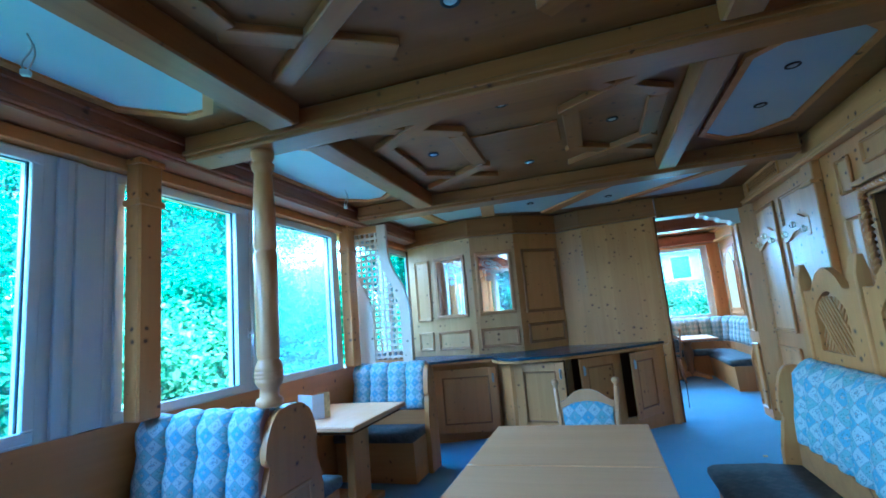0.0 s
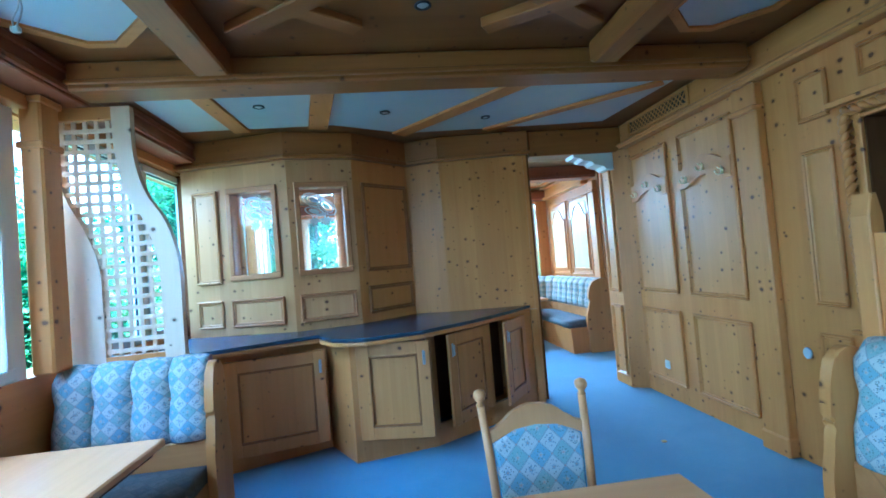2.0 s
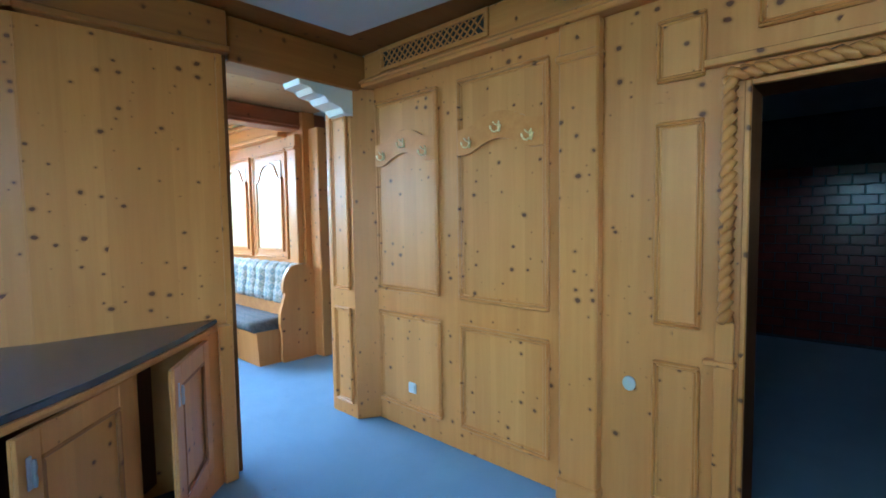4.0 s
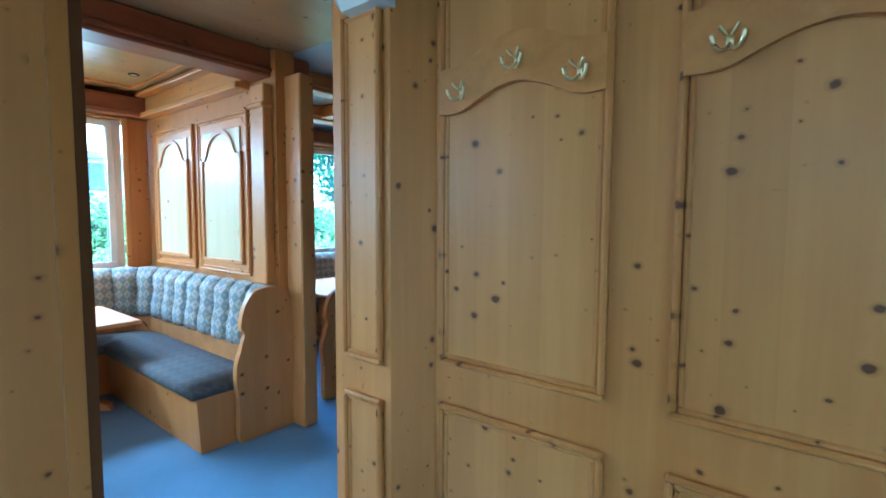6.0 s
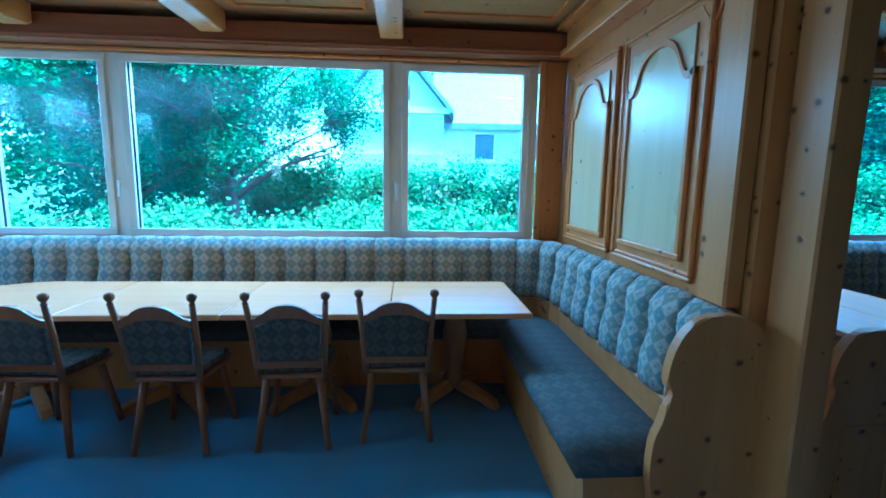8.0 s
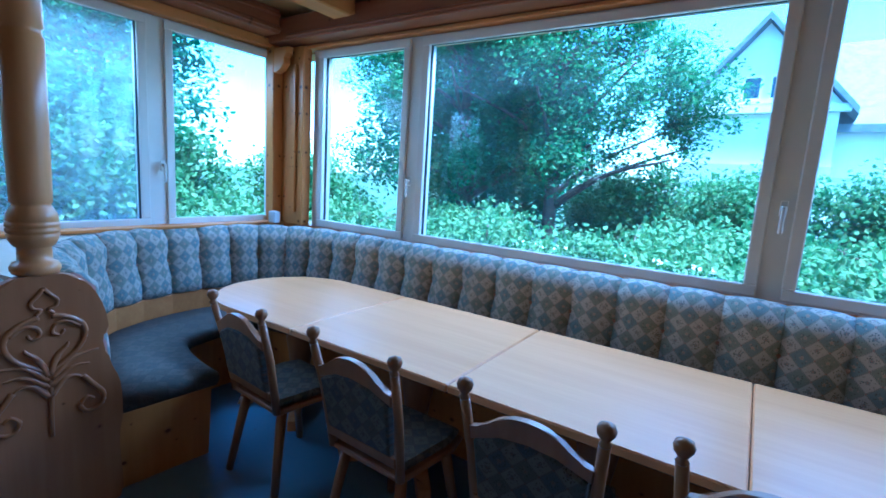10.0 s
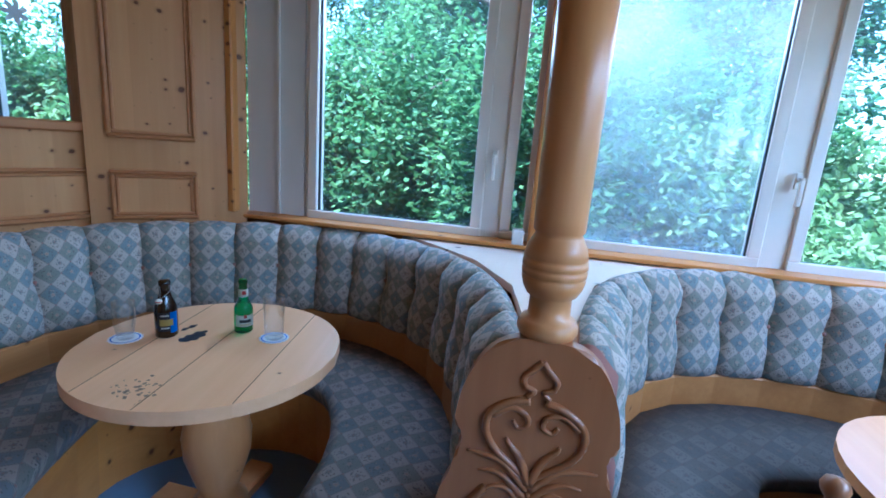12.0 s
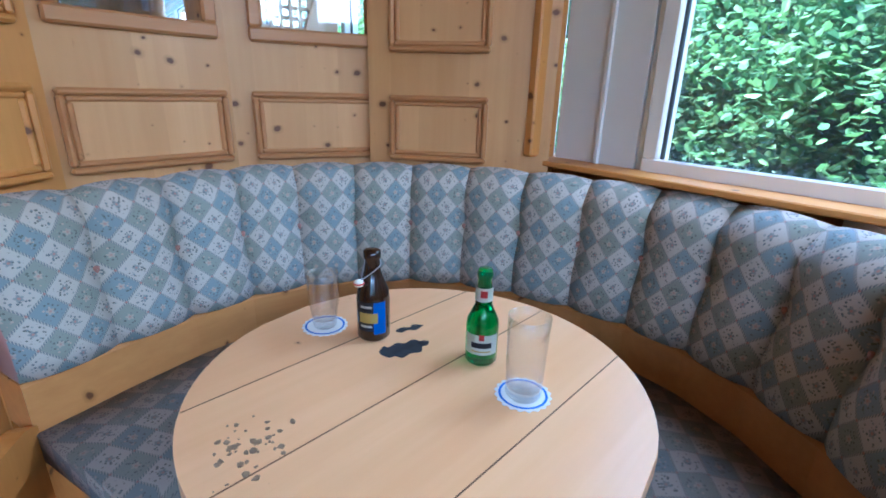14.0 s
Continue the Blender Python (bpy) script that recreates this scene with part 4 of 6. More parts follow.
structure("ceiling_mouldings", boxes(*[(x, x + 0.03, 9.05, 10.6, CEIL - 0.016, CEIL - 0.001) for x in (-1.5, -0.5, -0.1, 0.85, 1.28, 2.3)], *[(x0, x1, y, y + 0.03, CEIL - 0.0165, CEIL - 0.001) for x0, x1 in ((-1.5, -0.5), (-0.1, 0.85), (1.28, 2.3)) for y in (9.05, 10.6)]), PINE_Y, "thin pine mouldings on the ceiling", "trim")
# side room ceiling grid
for i, y in enumerate((7.8, 8.8, 9.8)):
    beam_x("grid_beam_%d" % (i + 1), 2.78, 8.3, y, y + 0.16, 2.70, 2.855, PINE_X)
for i, x in enumerate((3.9, 5.2, 6.5)):
    beam_y("grid_joist_%d" % (i + 1), x, x + 0.14, 7.1, 10.75, 2.72, 2.855, PINE_Y)

# tiles of the hall wall
tile_me = mesh_of("tile", cube(NB(), -0.012, 0.0, -0.115, 0.115, -0.055, 0.055, 0.004), TILE_RED)
for i in range(11):
    for j in range(18):
        if len(tw.children) < 290:
            t_ = new("tile", tile_me)
            t_.parent = tw
            t_.location = (6.898, 3.5 + 0.24 * (i + 0.5 * (j % 2)), 0.10 + 0.118 * j)

# ---- benches ----
def with_uv(bm, f):
    uv = bm.loops.layers.uv.verify()
    for face in bm.faces:
        for lp in face.loops:
            lp[uv].uv = f(lp.vert.co)
    return bm


def resample(pts, n):
    L = [0.0]
    for a, b in zip(pts, pts[1:]):
        L.append(L[-1] + (b - a).length)
    out = []
    j = 0
    for i in range(n + 1):
        s = L[-1] * i / n
        while j < len(L) - 2 and L[j + 1] < s:
            j += 1
        t = (s - L[j]) / max(1e-9, L[j + 1] - L[j])
        out.append(pts[j].lerp(pts[j + 1], t))
    return out, L[-1]


def normals(pts, side):
    out = []
    for i in range(len(pts)):
        d = (pts[min(i + 1, len(pts) - 1)] - pts[max(i - 1, 0)]).normalized()
        out.append(Vector((-d.y, d.x, 0)) * side)
    return out


def strip(bm, pts, nrm, prof):
    """Sweeps a closed profile of (offset, z) along a line."""
    rings = [[bm.verts.new((p.x + q.x * o, p.y + q.y * o, z)) for o, z in prof] for p, q in zip(pts, nrm)]
    n = len(prof)
    for a, b in zip(rings, rings[1:]):
        for k in range(n):
            bm.faces.new((a[k], a[(k + 1) % n], b[(k + 1) % n], b[k]))
    bm.faces.new(rings[0]), bm.faces.new(rings[-1][::-1])
    return bm


def bench(line, side, label, fab=None, seat_fab=None, top=1.08, depth=0.56, seat=0.47, chan=0.165, smooth=True, wood=None, back_gap=0.0, low=0.62):
    """An upholstered bench along the foot line of its backrest: channelled back, rail, seat pad and plinth."""
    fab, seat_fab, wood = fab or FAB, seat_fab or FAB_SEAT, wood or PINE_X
    pts = curve([(x, y, 0) for x, y in line], 8) if smooth else [Vector((x, y, 0)) for x, y in line]
    total = sum((b - a).length for a, b in zip(pts, pts[1:]))
    count = max(2, round(total / chan))
    K, V = 6, 7
    fine, total = resample(pts, count * K)
    nr = normals(fine, side)
    t = thing("upholstered_bench", pose(fine[0].x, fine[0].y, 0), label, "bench", "upholstered benches")
    o = fine[0]
    fine = [p - o for p in fine]
    for c in range(count):
        bm = NB()
        uv = bm.loops.layers.uv.verify()
        grid = []
        for i in range(K + 1):
            p, q = fine[c * K + i], nr[c * K + i]
            s = i / K
            bulge = 0.032 * (1 - abs(2 * s - 1) ** 2.6)
            row = []
            for j in range(V + 3):
                v = min(1.0, j / V)
                z = low + (top - low) * v
                # buttons pull the seam and the face in at mid height
                pull = math.exp(-((v - 0.52) / 0.14) ** 2)
                dent = 0.030 * pull * (math.exp(-((1 - s) / 0.24) ** 2) + math.exp(-(s / 0.24) ** 2))
                roll = 0.030 * math.sin(math.pi * min(1, v * 1.0)) + 0.03 * math.exp(-((v - 0.85) / 0.16) ** 2)
                off = 0.055 + 0.09 * (1 - v) + bulge + roll - dent
                if j == V:
                    off, z = off - 0.012, z - 0.004
                elif j == V + 1:
                    off, z = 0.035, z + 0.022 * (0.4 + bulge / 0.032 * 0.6)
                elif j == V + 2:
                    off, z = 0.0, z + 0.004
                row.append(bm.verts.new((p.x + q.x * off, p.y + q.y * off, z)))
            base = bm.verts.new((p.x, p.y, low))
            row.insert(0, base)
            grid.append(row)
        for a, b, i in zip(grid, grid[1:], range(K)):
            for j in range(len(a) - 1):
                f = bm.faces.new((a[j], b[j], b[j + 1], a[j + 1]))
                for lp, (ii, jj) in zip(f.loops, ((i, j), (i + 1, j), (i + 1, j + 1), (i, j + 1))):
                    lp[uv].uv = ((c * K + ii) / K * total / count, jj * (top - low + 0.06) / (V + 1))
            bm.faces.new((a[-1], b[-1], b[0], a[0]))
        bm.faces.new(grid[0]), bm.faces.new(grid[-1][::-1])
        part("back_cushion", bm, fab, t, smooth=True)
        if c + 1 < count:
            p, q = fine[(c + 1) * K], nr[(c + 1) * K]
            zc = low + (top - low) * 0.52
            part("button", lathe(NB(), [(0.001, -0.004), (0.010, -0.002), (0.011, 0.003), (0.001, 0.007)], 8, caps=False), fab, t, smooth=True,
                 m=Matrix.Translation((p.x + q.x * 0.106, p.y + q.y * 0.106, zc)) @ q.to_track_quat("Z", "Y").to_matrix().to_4x4())
    rough, _ = resample(fine, max(4, count))
    rn = normals(rough, side)
    part("rail", strip(NB(), rough, rn, [(0.0, seat - 0.02), (0.155, seat - 0.02), (0.155, low - 0.012), (0.147, low - 0.004), (0.0, low - 0.004)]), RAIL, t, "pine rail below the back cushions")
    part("back_board", strip(NB(), rough, rn, [(-0.02, 0.0), (-0.002, 0.0), (-0.002, top - 0.02), (-0.02, top - 0.02)]), wood, t)
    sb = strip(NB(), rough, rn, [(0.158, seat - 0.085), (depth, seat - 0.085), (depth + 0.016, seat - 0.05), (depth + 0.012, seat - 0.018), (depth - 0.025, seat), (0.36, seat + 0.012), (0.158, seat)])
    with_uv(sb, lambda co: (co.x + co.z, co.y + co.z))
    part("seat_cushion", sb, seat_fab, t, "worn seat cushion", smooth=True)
    part("plinth", strip(NB(), rough, rn, [(0.06, 0.002), (depth - 0.05, 0.002), (depth - 0.03, seat - 0.087), (0.06, seat - 0.087)]), wood, t, "pine plinth")
    return t


def end_panel(m, width, height, label, mat=PINE_Z, carved=False, thick=0.05, sunk=True):
    """A shaped bench end: round top, notched shoulders, swelling foot. Local x is its width, y its thickness."""
    w = width / 2
    half = [(w * 0.92, 0.0), (w * 1.0, 0.06), (w * 0.97, 0.30), (w * 1.04, 0.42), (w * 1.02, height * 0.52), (w * 0.90, height * 0.60), (w * 0.84, height * 0.66), (w * 0.74, height * 0.71), (w * 0.86, height * 0.735), (w * 0.87, height * 0.78),
            (w * 0.80, height * 0.86), (w * 0.64, height * 0.935), (w * 0.40, height * 0.985), (0.0, height)]
    c = curve([(x, z, 0) for x, z in half], 3)
    pts = [(v.x, v.y) for v in c]
    out = pts + [(-x, z) for x, z in reversed(pts[:-1])]
    ob = thing("bench_end", m, label, "bench end", "bench ends")
    part("board", prism(NB(), out, -thick / 2, thick / 2, "xz", 0.008), mat, ob)
    if sunk:
        for s in (-1, 1):
            f = NB()
            ring(f, -w * 0.55, w * 0.55, 0.12, height * 0.55, 0.02, s * thick / 2, s * (thick / 2 + 0.008), 0.003)
            part("moulding", f, mat, ob)
    if carved:
        y = -thick / 2 - 0.003
        def vine(kind, p, r=0.010, taper=0.5):
            part(kind, tube(NB(), [(q.x, y, q.y) for q in curve([(a, b, 0) for a, b in p], 5)], r, 6, taper), mat, ob, smooth=True)
        for s in (-1, 1):
            vine("tulip_petal", [(0.0, 1.05), (s * 0.02, 1.025), (s * 0.042, 1.0), (s * 0.036, 0.975), (s * 0.012, 0.965), (s * 0.03, 0.945)], 0.009, 0.8)
            vine("scroll", [(s * 0.02, 0.935), (s * 0.065, 0.925), (s * 0.12, 0.885), (s * 0.130, 0.83), (s * 0.10, 0.775), (s * 0.05, 0.735), (0.004 * s, 0.70)], 0.012, 0.8)
            vine("scroll", [(s * 0.115, 0.875), (s * 0.07, 0.905), (s * 0.03, 0.895), (s * 0.02, 0.865), (s * 0.045, 0.850), (s * 0.06, 0.870)], 0.010, 0.6)
            vine("leaf", [(s * 0.004, 0.69), (s * 0.03, 0.76), (s * 0.065, 0.80), (s * 0.07, 0.815)], 0.015, 0.25)
            vine("leaf", [(s * 0.004, 0.67), (s * 0.07, 0.735), (s * 0.12, 0.75), (s * 0.175, 0.755)], 0.014, 0.25)
            vine("leaf", [(s * 0.004, 0.64), (s * 0.06, 0.69), (s * 0.10, 0.705), (s * 0.14, 0.70)], 0.013, 0.25)
            vine("leaf", [(s * 0.004, 0.60), (s * 0.05, 0.655), (s * 0.09, 0.66), (s * 0.125, 0.635)], 0.013, 0.3)
            vine("scroll", [(s * 0.115, 0.65), (s * 0.15, 0.60), (s * 0.185, 0.55), (s * 0.175, 0.50), (s * 0.125, 0.485), (s * 0.10, 0.52), (s * 0.125, 0.55), (s * 0.15, 0.535)], 0.012, 0.6)
        vine("stem", [(0, 0.71), (0.004, 0.62), (0, 0.52), (0, 0.42)], 0.012, 0.6)
    return ob


def turned_post(m, z0, z1, label):
    h = z1 - z0
    ob = thing("turned_post", m, label, "post", "turned posts")
    prof = [(0.060, 0.0), (0.074, 0.006), (0.081, 0.020), (0.081, 0.034), (0.072, 0.050), (0.056, 0.057), (0.055, 0.110), (0.066, 0.118), (0.078, 0.140), (0.084, 0.163), (0.078, 0.167), (0.084, 0.172), (0.0855, 0.186), (0.079, 0.190), (0.0855, 0.195),
            (0.0845, 0.210), (0.078, 0.214), (0.083, 0.219), (0.077, 0.246), (0.064, 0.272), (0.059, 0.281), (0.066, 0.288), (0.067, 0.32),
            (0.070, 0.60), (0.072, h * 0.58), (0.066, h * 0.585), (0.066, h * 0.60), (0.072, h * 0.605), (0.068, h * 0.75), (0.056, h * 0.90), (0.052, h * 0.905), (0.070, h * 0.925), (0.070, h * 0.945), (0.055, h * 0.955), (0.072, h * 0.975), (0.072, h)]
    part("shaft", lathe(NB(), [(r, z0 + z) for r, z in prof], 28), BEECH_Z, ob, smooth=True)
    return ob


# dining room: two benches back to back, and the one below the lattice
bench([(-2.68, 2.25), (-1.92, 2.40)], -1, "upholstered bench with blue diamond fabric beside the window", FAB_BLUE, smooth=False, depth=0.56, wood=PINE_X, chan=0.19)
bench([(-1.92, 2.44), (-2.66, 2.44)], -1, "upholstered bench with blue fabric facing the window table", FAB_BLUE, smooth=False, depth=0.72, top=1.06, chan=0.19)
bench([(-2.66, 4.84), (-1.82, 4.84)], -1, "upholstered bench with blue fabric below the lattice screen", FAB_BLUE, smooth=False, depth=0.56, chan=0.19)
end_panel(pose(-1.885, 2.54, 0, 0, 0, 90), 0.58, 1.085, "shaped pine bench end with a round top")
end_panel(pose(-1.785, 4.76, 0, 0, 0, 90), 0.26, 1.06, "narrow shaped pine bench end", sunk=False)
turned_post(pose(-1.93, 2.42, 0), 1.09, 2.685, "turned pine post standing on the bench end")

# bench facing the table on the other side, with the lattice top
bench([(1.20, 0.3), (1.20, 3.46)], 1, "upholstered bench with blue floral fabric and a dark seat", FAB_BLUE, smooth=False, depth=0.66)
rb = thing("bench_screen", pose(1.23, 0, 0), "pine bench screen with arched lattice openings and pointed posts", "screen")
for y in (3.47, 2.80, 2.12, 1.44, 0.76):
    part("post", prism(NB(), [(-0.035, 0.002), (0.035, 0.002), (0.035, 1.57), (0.015, 1.66), (-0.015, 1.66), (-0.035, 1.57)], y - 0.04, y + 0.04, "xz", 0.006), PINE_Z, rb)
part("back_panel", boxes((-0.012, 0.012, 0.3, 3.43, 0.02, 1.08)), PINE_Z, rb)
for y in (2.84, 2.16, 1.48, 0.80):
    y1 = y + 0.59
    arch = curve([(y, 1.50, 0), (y + 0.10, 1.50, 0), (y + 0.17, 1.57, 0), (y + 0.295, 1.62, 0), (y1 - 0.17, 1.57, 0), (y1 - 0.10, 1.50, 0), (y1, 1.50, 0)], 4)
    inner = curve([(y + 0.11, 1.38, 0), (y + 0.17, 1.44, 0), (y + 0.295, 1.49, 0), (y1 - 0.17, 1.44, 0), (y1 - 0.11, 1.38, 0)], 4)
    top = [(v.x, v.y) for v in arch]
    prm = [(v.x, v.y) for v in inner]
    bm = prism(NB(), top + [(y1, 1.38), (y1 - 0.11, 1.38)] + prm[::-1] + [(y, 1.38)], -0.02, 0.02, "yz")
    cube(bm, -0.02, 0.02, y, y + 0.11, 1.15, 1.38)
    cube(bm, -0.02, 0.02, y1 - 0.11, y1, 1.15, 1.38)
    cube(bm, -0.02, 0.02, y, y1, 1.08, 1.15)
    fr_ = part("lattice_frame", bm, PINE_Z, rb)
    for k in range(11):
        for s in (-1, 1):
            yc = y + 0.10 + 0.04 * k
            part("slat", cube(NB(), -0.004 + s * 0.004, 0.002 + s * 0.004, -0.007, 0.007, -0.20, 0.20), CAB_Z, fr_, m=pose(0, yc, 1.30, s * 38, 0, 0)) if 0.16 < yc - y < 0.43 else None
end_panel(pose(1.095, 3.50, 0), 0.25, 1.06, "shaped pine end of the floral bench", sunk=False)

# lattice screen
SX = lambda pts: [(v.x, v.y) for v in curve([(a, b, 0) for a, b in pts], 5)]
sl = [(-2.66, 2.60), (-2.655, 2.35), (-2.62, 2.12), (-2.52, 1.90), (-2.45, 1.68), (-2.44, 1.40), (-2.44, 1.12)]
sr = [(-2.33, 2.60), (-2.32, 2.35), (-2.27, 2.12), (-2.17, 1.92), (-2.11, 1.68), (-2.10, 1.40), (-2.10, 1.12)]
so = [(-2.22, 2.66), (-2.215, 2.35), (-2.16, 2.12), (-2.05, 1.92), (-1.99, 1.68), (-1.985, 1.40), (-1.985, 1.08)]
ls = thing("lattice_screen", pose(0, 4.89, 0), "pine screen with an S-curved lattice opening, window glare in its pale colour", "screen")
part("left_board", prism(NB(), [(-2.70, 2.66), (-2.66, 2.66)] + SX(sl) + [(-2.44, 1.08), (-2.70, 1.08)], -0.025, 0.025, "xz"), GLARE_Z, ls)
part("right_board", prism(NB(), SX(so) + [(-2.10, 1.08)] + SX(sr)[::-1] + [(-2.33, 2.66)], -0.025, 0.025, "xz"), GLARE_Z, ls)
part("top_rail", boxes((-2.66, -2.33, -0.0245, 0.0245, 2.58, 2.66)), PINE_X, ls)
part("bottom_rail", boxes((-2.44, -2.10, -0.0245, 0.0245, 1.081, 1.12)), PINE_X, ls)
def edge_x(line, z):
    for (xa, za), (xb, zb) in zip(line, line[1:]):
        if zb <= z <= za:
            return xa + (xb - xa) * (za - z) / (za - zb)
    return line[-1][0]
for k in range(22):
    z = 1.15 + k * 0.065
    part("slat", cube(NB(), edge_x(sl, z) - 0.02, edge_x(sr, z) + 0.02, -0.014, -0.002, z - 0.013, z + 0.013), GLARE_Z, ls)
for k in range(9):
    x = -2.63 + k * 0.066
    zs = [1.1 + 0.01 * i for i in range(150)]
    ok = [z for z in zs if edge_x(sl, z) < x < edge_x(sr, z)]
    if ok:
        part("slat", cube(NB(), x - 0.012, x + 0.012, 0.0, 0.012, min(ok) - 0.02, max(ok) + 0.02), GLARE_Z, ls)

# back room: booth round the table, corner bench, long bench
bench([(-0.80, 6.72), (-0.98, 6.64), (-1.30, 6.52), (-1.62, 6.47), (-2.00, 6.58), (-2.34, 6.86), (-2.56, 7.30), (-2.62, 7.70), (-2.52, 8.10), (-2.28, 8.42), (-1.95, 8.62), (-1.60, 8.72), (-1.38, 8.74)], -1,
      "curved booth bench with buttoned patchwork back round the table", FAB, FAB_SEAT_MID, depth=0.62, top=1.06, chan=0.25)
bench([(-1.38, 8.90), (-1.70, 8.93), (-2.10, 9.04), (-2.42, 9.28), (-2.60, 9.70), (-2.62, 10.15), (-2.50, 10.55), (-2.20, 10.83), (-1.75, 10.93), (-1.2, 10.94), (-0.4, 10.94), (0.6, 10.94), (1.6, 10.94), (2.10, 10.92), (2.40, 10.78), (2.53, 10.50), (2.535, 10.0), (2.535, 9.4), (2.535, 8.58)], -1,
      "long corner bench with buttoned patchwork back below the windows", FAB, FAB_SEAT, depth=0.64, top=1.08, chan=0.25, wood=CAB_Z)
end_panel(pose(-1.33, 8.81, 0, 0, 0, 90), 0.50, 1.11, "carved pine bench end with flower scrolls", CARVED_Z, True, sunk=False)
end_panel(pose(2.43, 8.535, 0), 0.50, 1.10, "shaped pine end of the corner bench", CAB_Z, sunk=False)
end_panel(pose(-0.80, 6.98, 0, 0, 0, 70), 0.46, 0.52, "low shaped end of the booth bench", PINE_Z, sunk=False)
turned_post(pose(-1.37, 8.81, 0), 1.10, 2.665, "turned pine post standing on the carved bench end")
structure("sill_wedge", prism(NB(), [(-1.45, 8.76), (-1.45, 8.88), (-2.05, 9.00), (-2.40, 9.24), (-2.66, 9.6), (-2.66, 8.0), (-2.48, 8.22), (-2.25, 8.48), (-1.9, 8.68)], 1.04, 1.075, "xy"), SHELF_X, "pale pine shelf between the two bench backs", "shelf")

# ---- counter ----
struct = [(-2.69, 5.25), (-2.28, 5.42), (-1.33, 5.86), (-1.29, 5.72), (-1.19, 5.53), (-1.06, 5.43), (-0.92, 5.40), (-0.48, 5.50), (-0.02, 5.84), (0.40, 6.24), (0.74, 6.60)]
back = [(0.74, 6.62), (-0.085, 6.70), (-0.45, 6.86), (-1.0, 6.36), (-1.575, 6.23), (-2.57, 6.505), (-2.69, 6.505)]
counter = thing("bar_counter", pose(0, 0, 0), "curved pine bar counter with a dark top and doors ajar", "counter")
part("worktop", prism(NB(), struct + back, 0.975, 1.005, "xy", 0.006), COUNTER, counter, "dark grey worktop")
edge_pts = [Vector((x, y, 0)) for x, y in struct]
part("edge_band", strip(NB(), edge_pts, normals(edge_pts, -1), [(-0.03, 0.945), (0.008, 0.945), (0.014, 0.96), (0.012, 0.974), (-0.03, 0.974)]), CAB_Z, counter, "rounded pine edge")
FACETS = ((-1.064, 5.585), (-0.40, 5.73), (0.16, 6.07), (0.76, 6.585))
fronts = []
for p, q, x0, x1 in zip(FACETS, FACETS[1:], (0.06, 0.035, 0.03), (0.64, 0.62, 0.57)):
    fm, fl_ = along(*p, *q)
    part("front", holed(NB(), fl_, 0.005, 0.944, 0.0, 0.03, [(x0, x1, 0.18, 0.93)]), CAB_Z, counter, m=fm)
    fronts.append(fm)
    # added board, its dark colour standing in for the unlit cupboard
    part("lining", boxes((x0 - 0.02, x1 + 0.02, 0.30, 0.312, 0.10, 0.94)), DARK_Z, counter, "cupboard back, coloured dark for the unlit inside", m=fm)
lm, ll = along(-2.68, 5.42, -1.30, 6.02)
part("left_front", holed(NB(), ll, 0.005, 0.944, 0.0, 0.03, []), CAB_Z, counter, m=lm)
sm, sn = along(-1.30, 6.02, -1.064, 5.585)
part("side", holed(NB(), sn, 0.005, 0.944, 0.0, 0.03, []), CAB_Z, counter, m=sm)
# black bottom board: the cupboard's darkness put into the colour
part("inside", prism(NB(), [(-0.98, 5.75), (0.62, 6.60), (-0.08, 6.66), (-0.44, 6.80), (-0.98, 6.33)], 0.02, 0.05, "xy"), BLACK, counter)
part("end_board", boxes((0.72, 0.80, 6.52, 6.60, 0.005, 0.97), bevel=0.006), PINE_Z, counter)


def cupboard_door(parent, m, w, z0, z1, side=1):
    e = min(0.10, w * 0.2)
    d = part("door", cube(NB(), 0.001, w - 0.001, -0.012, -0.002, z0 + 0.001, z1 - 0.001), PANEL_Z, parent, m=m)
    for x0 in (0.0, w - e):
        part("stile", cube(NB(), x0, x0 + e, -0.027, -0.0122, z0, z1, 0.004), CAB_Z, d)
    for za in (z0, z1 - e):
        part("rail", cube(NB(), e, w - e, -0.026, -0.0122, za, za + e, 0.003), CAB_Z, d)
    f = NB()
    ring(f, e - 0.004, w - e + 0.004, z0 + e - 0.004, z1 - e + 0.004, 0.018, -0.031, -0.0125, 0.005)
    part("moulding", f, BEAM_Y, d)
    h = NB()
    cube(h, -0.011, 0.011, -0.004, 0.0, -0.055, 0.055, 0.003)
    lathe(h, [(0.006, -0.045), (0.009, -0.02), (0.006, 0.0), (0.009, 0.02), (0.006, 0.045)], 8, (0, -0.018, 0))
    part("handle", h, STEEL, d, "antique metal handle", m=pose(w - 0.045 if side > 0 else 0.045, -0.0265, z1 - 0.13))
    return d


cupboard_door(counter, fronts[0] @ pose(0.055, 0, 0, 0, 0, -23), 0.585, 0.18, 0.93)
cupboard_door(counter, fronts[1] @ pose(0.63, 0, 0, 0, 0, 14) @ pose(-0.60, 0, 0), 0.60, 0.18, 0.93, -1)
cupboard_door(counter, fronts[2] @ pose(0.58, 0, 0, 0, 0, 14) @ pose(-0.555, 0, 0), 0.555, 0.18, 0.93, -1)
cupboard_door(counter, lm @ pose(0.68, 0, 0, 0, 0, -11), 0.78, 0.12, 0.88)

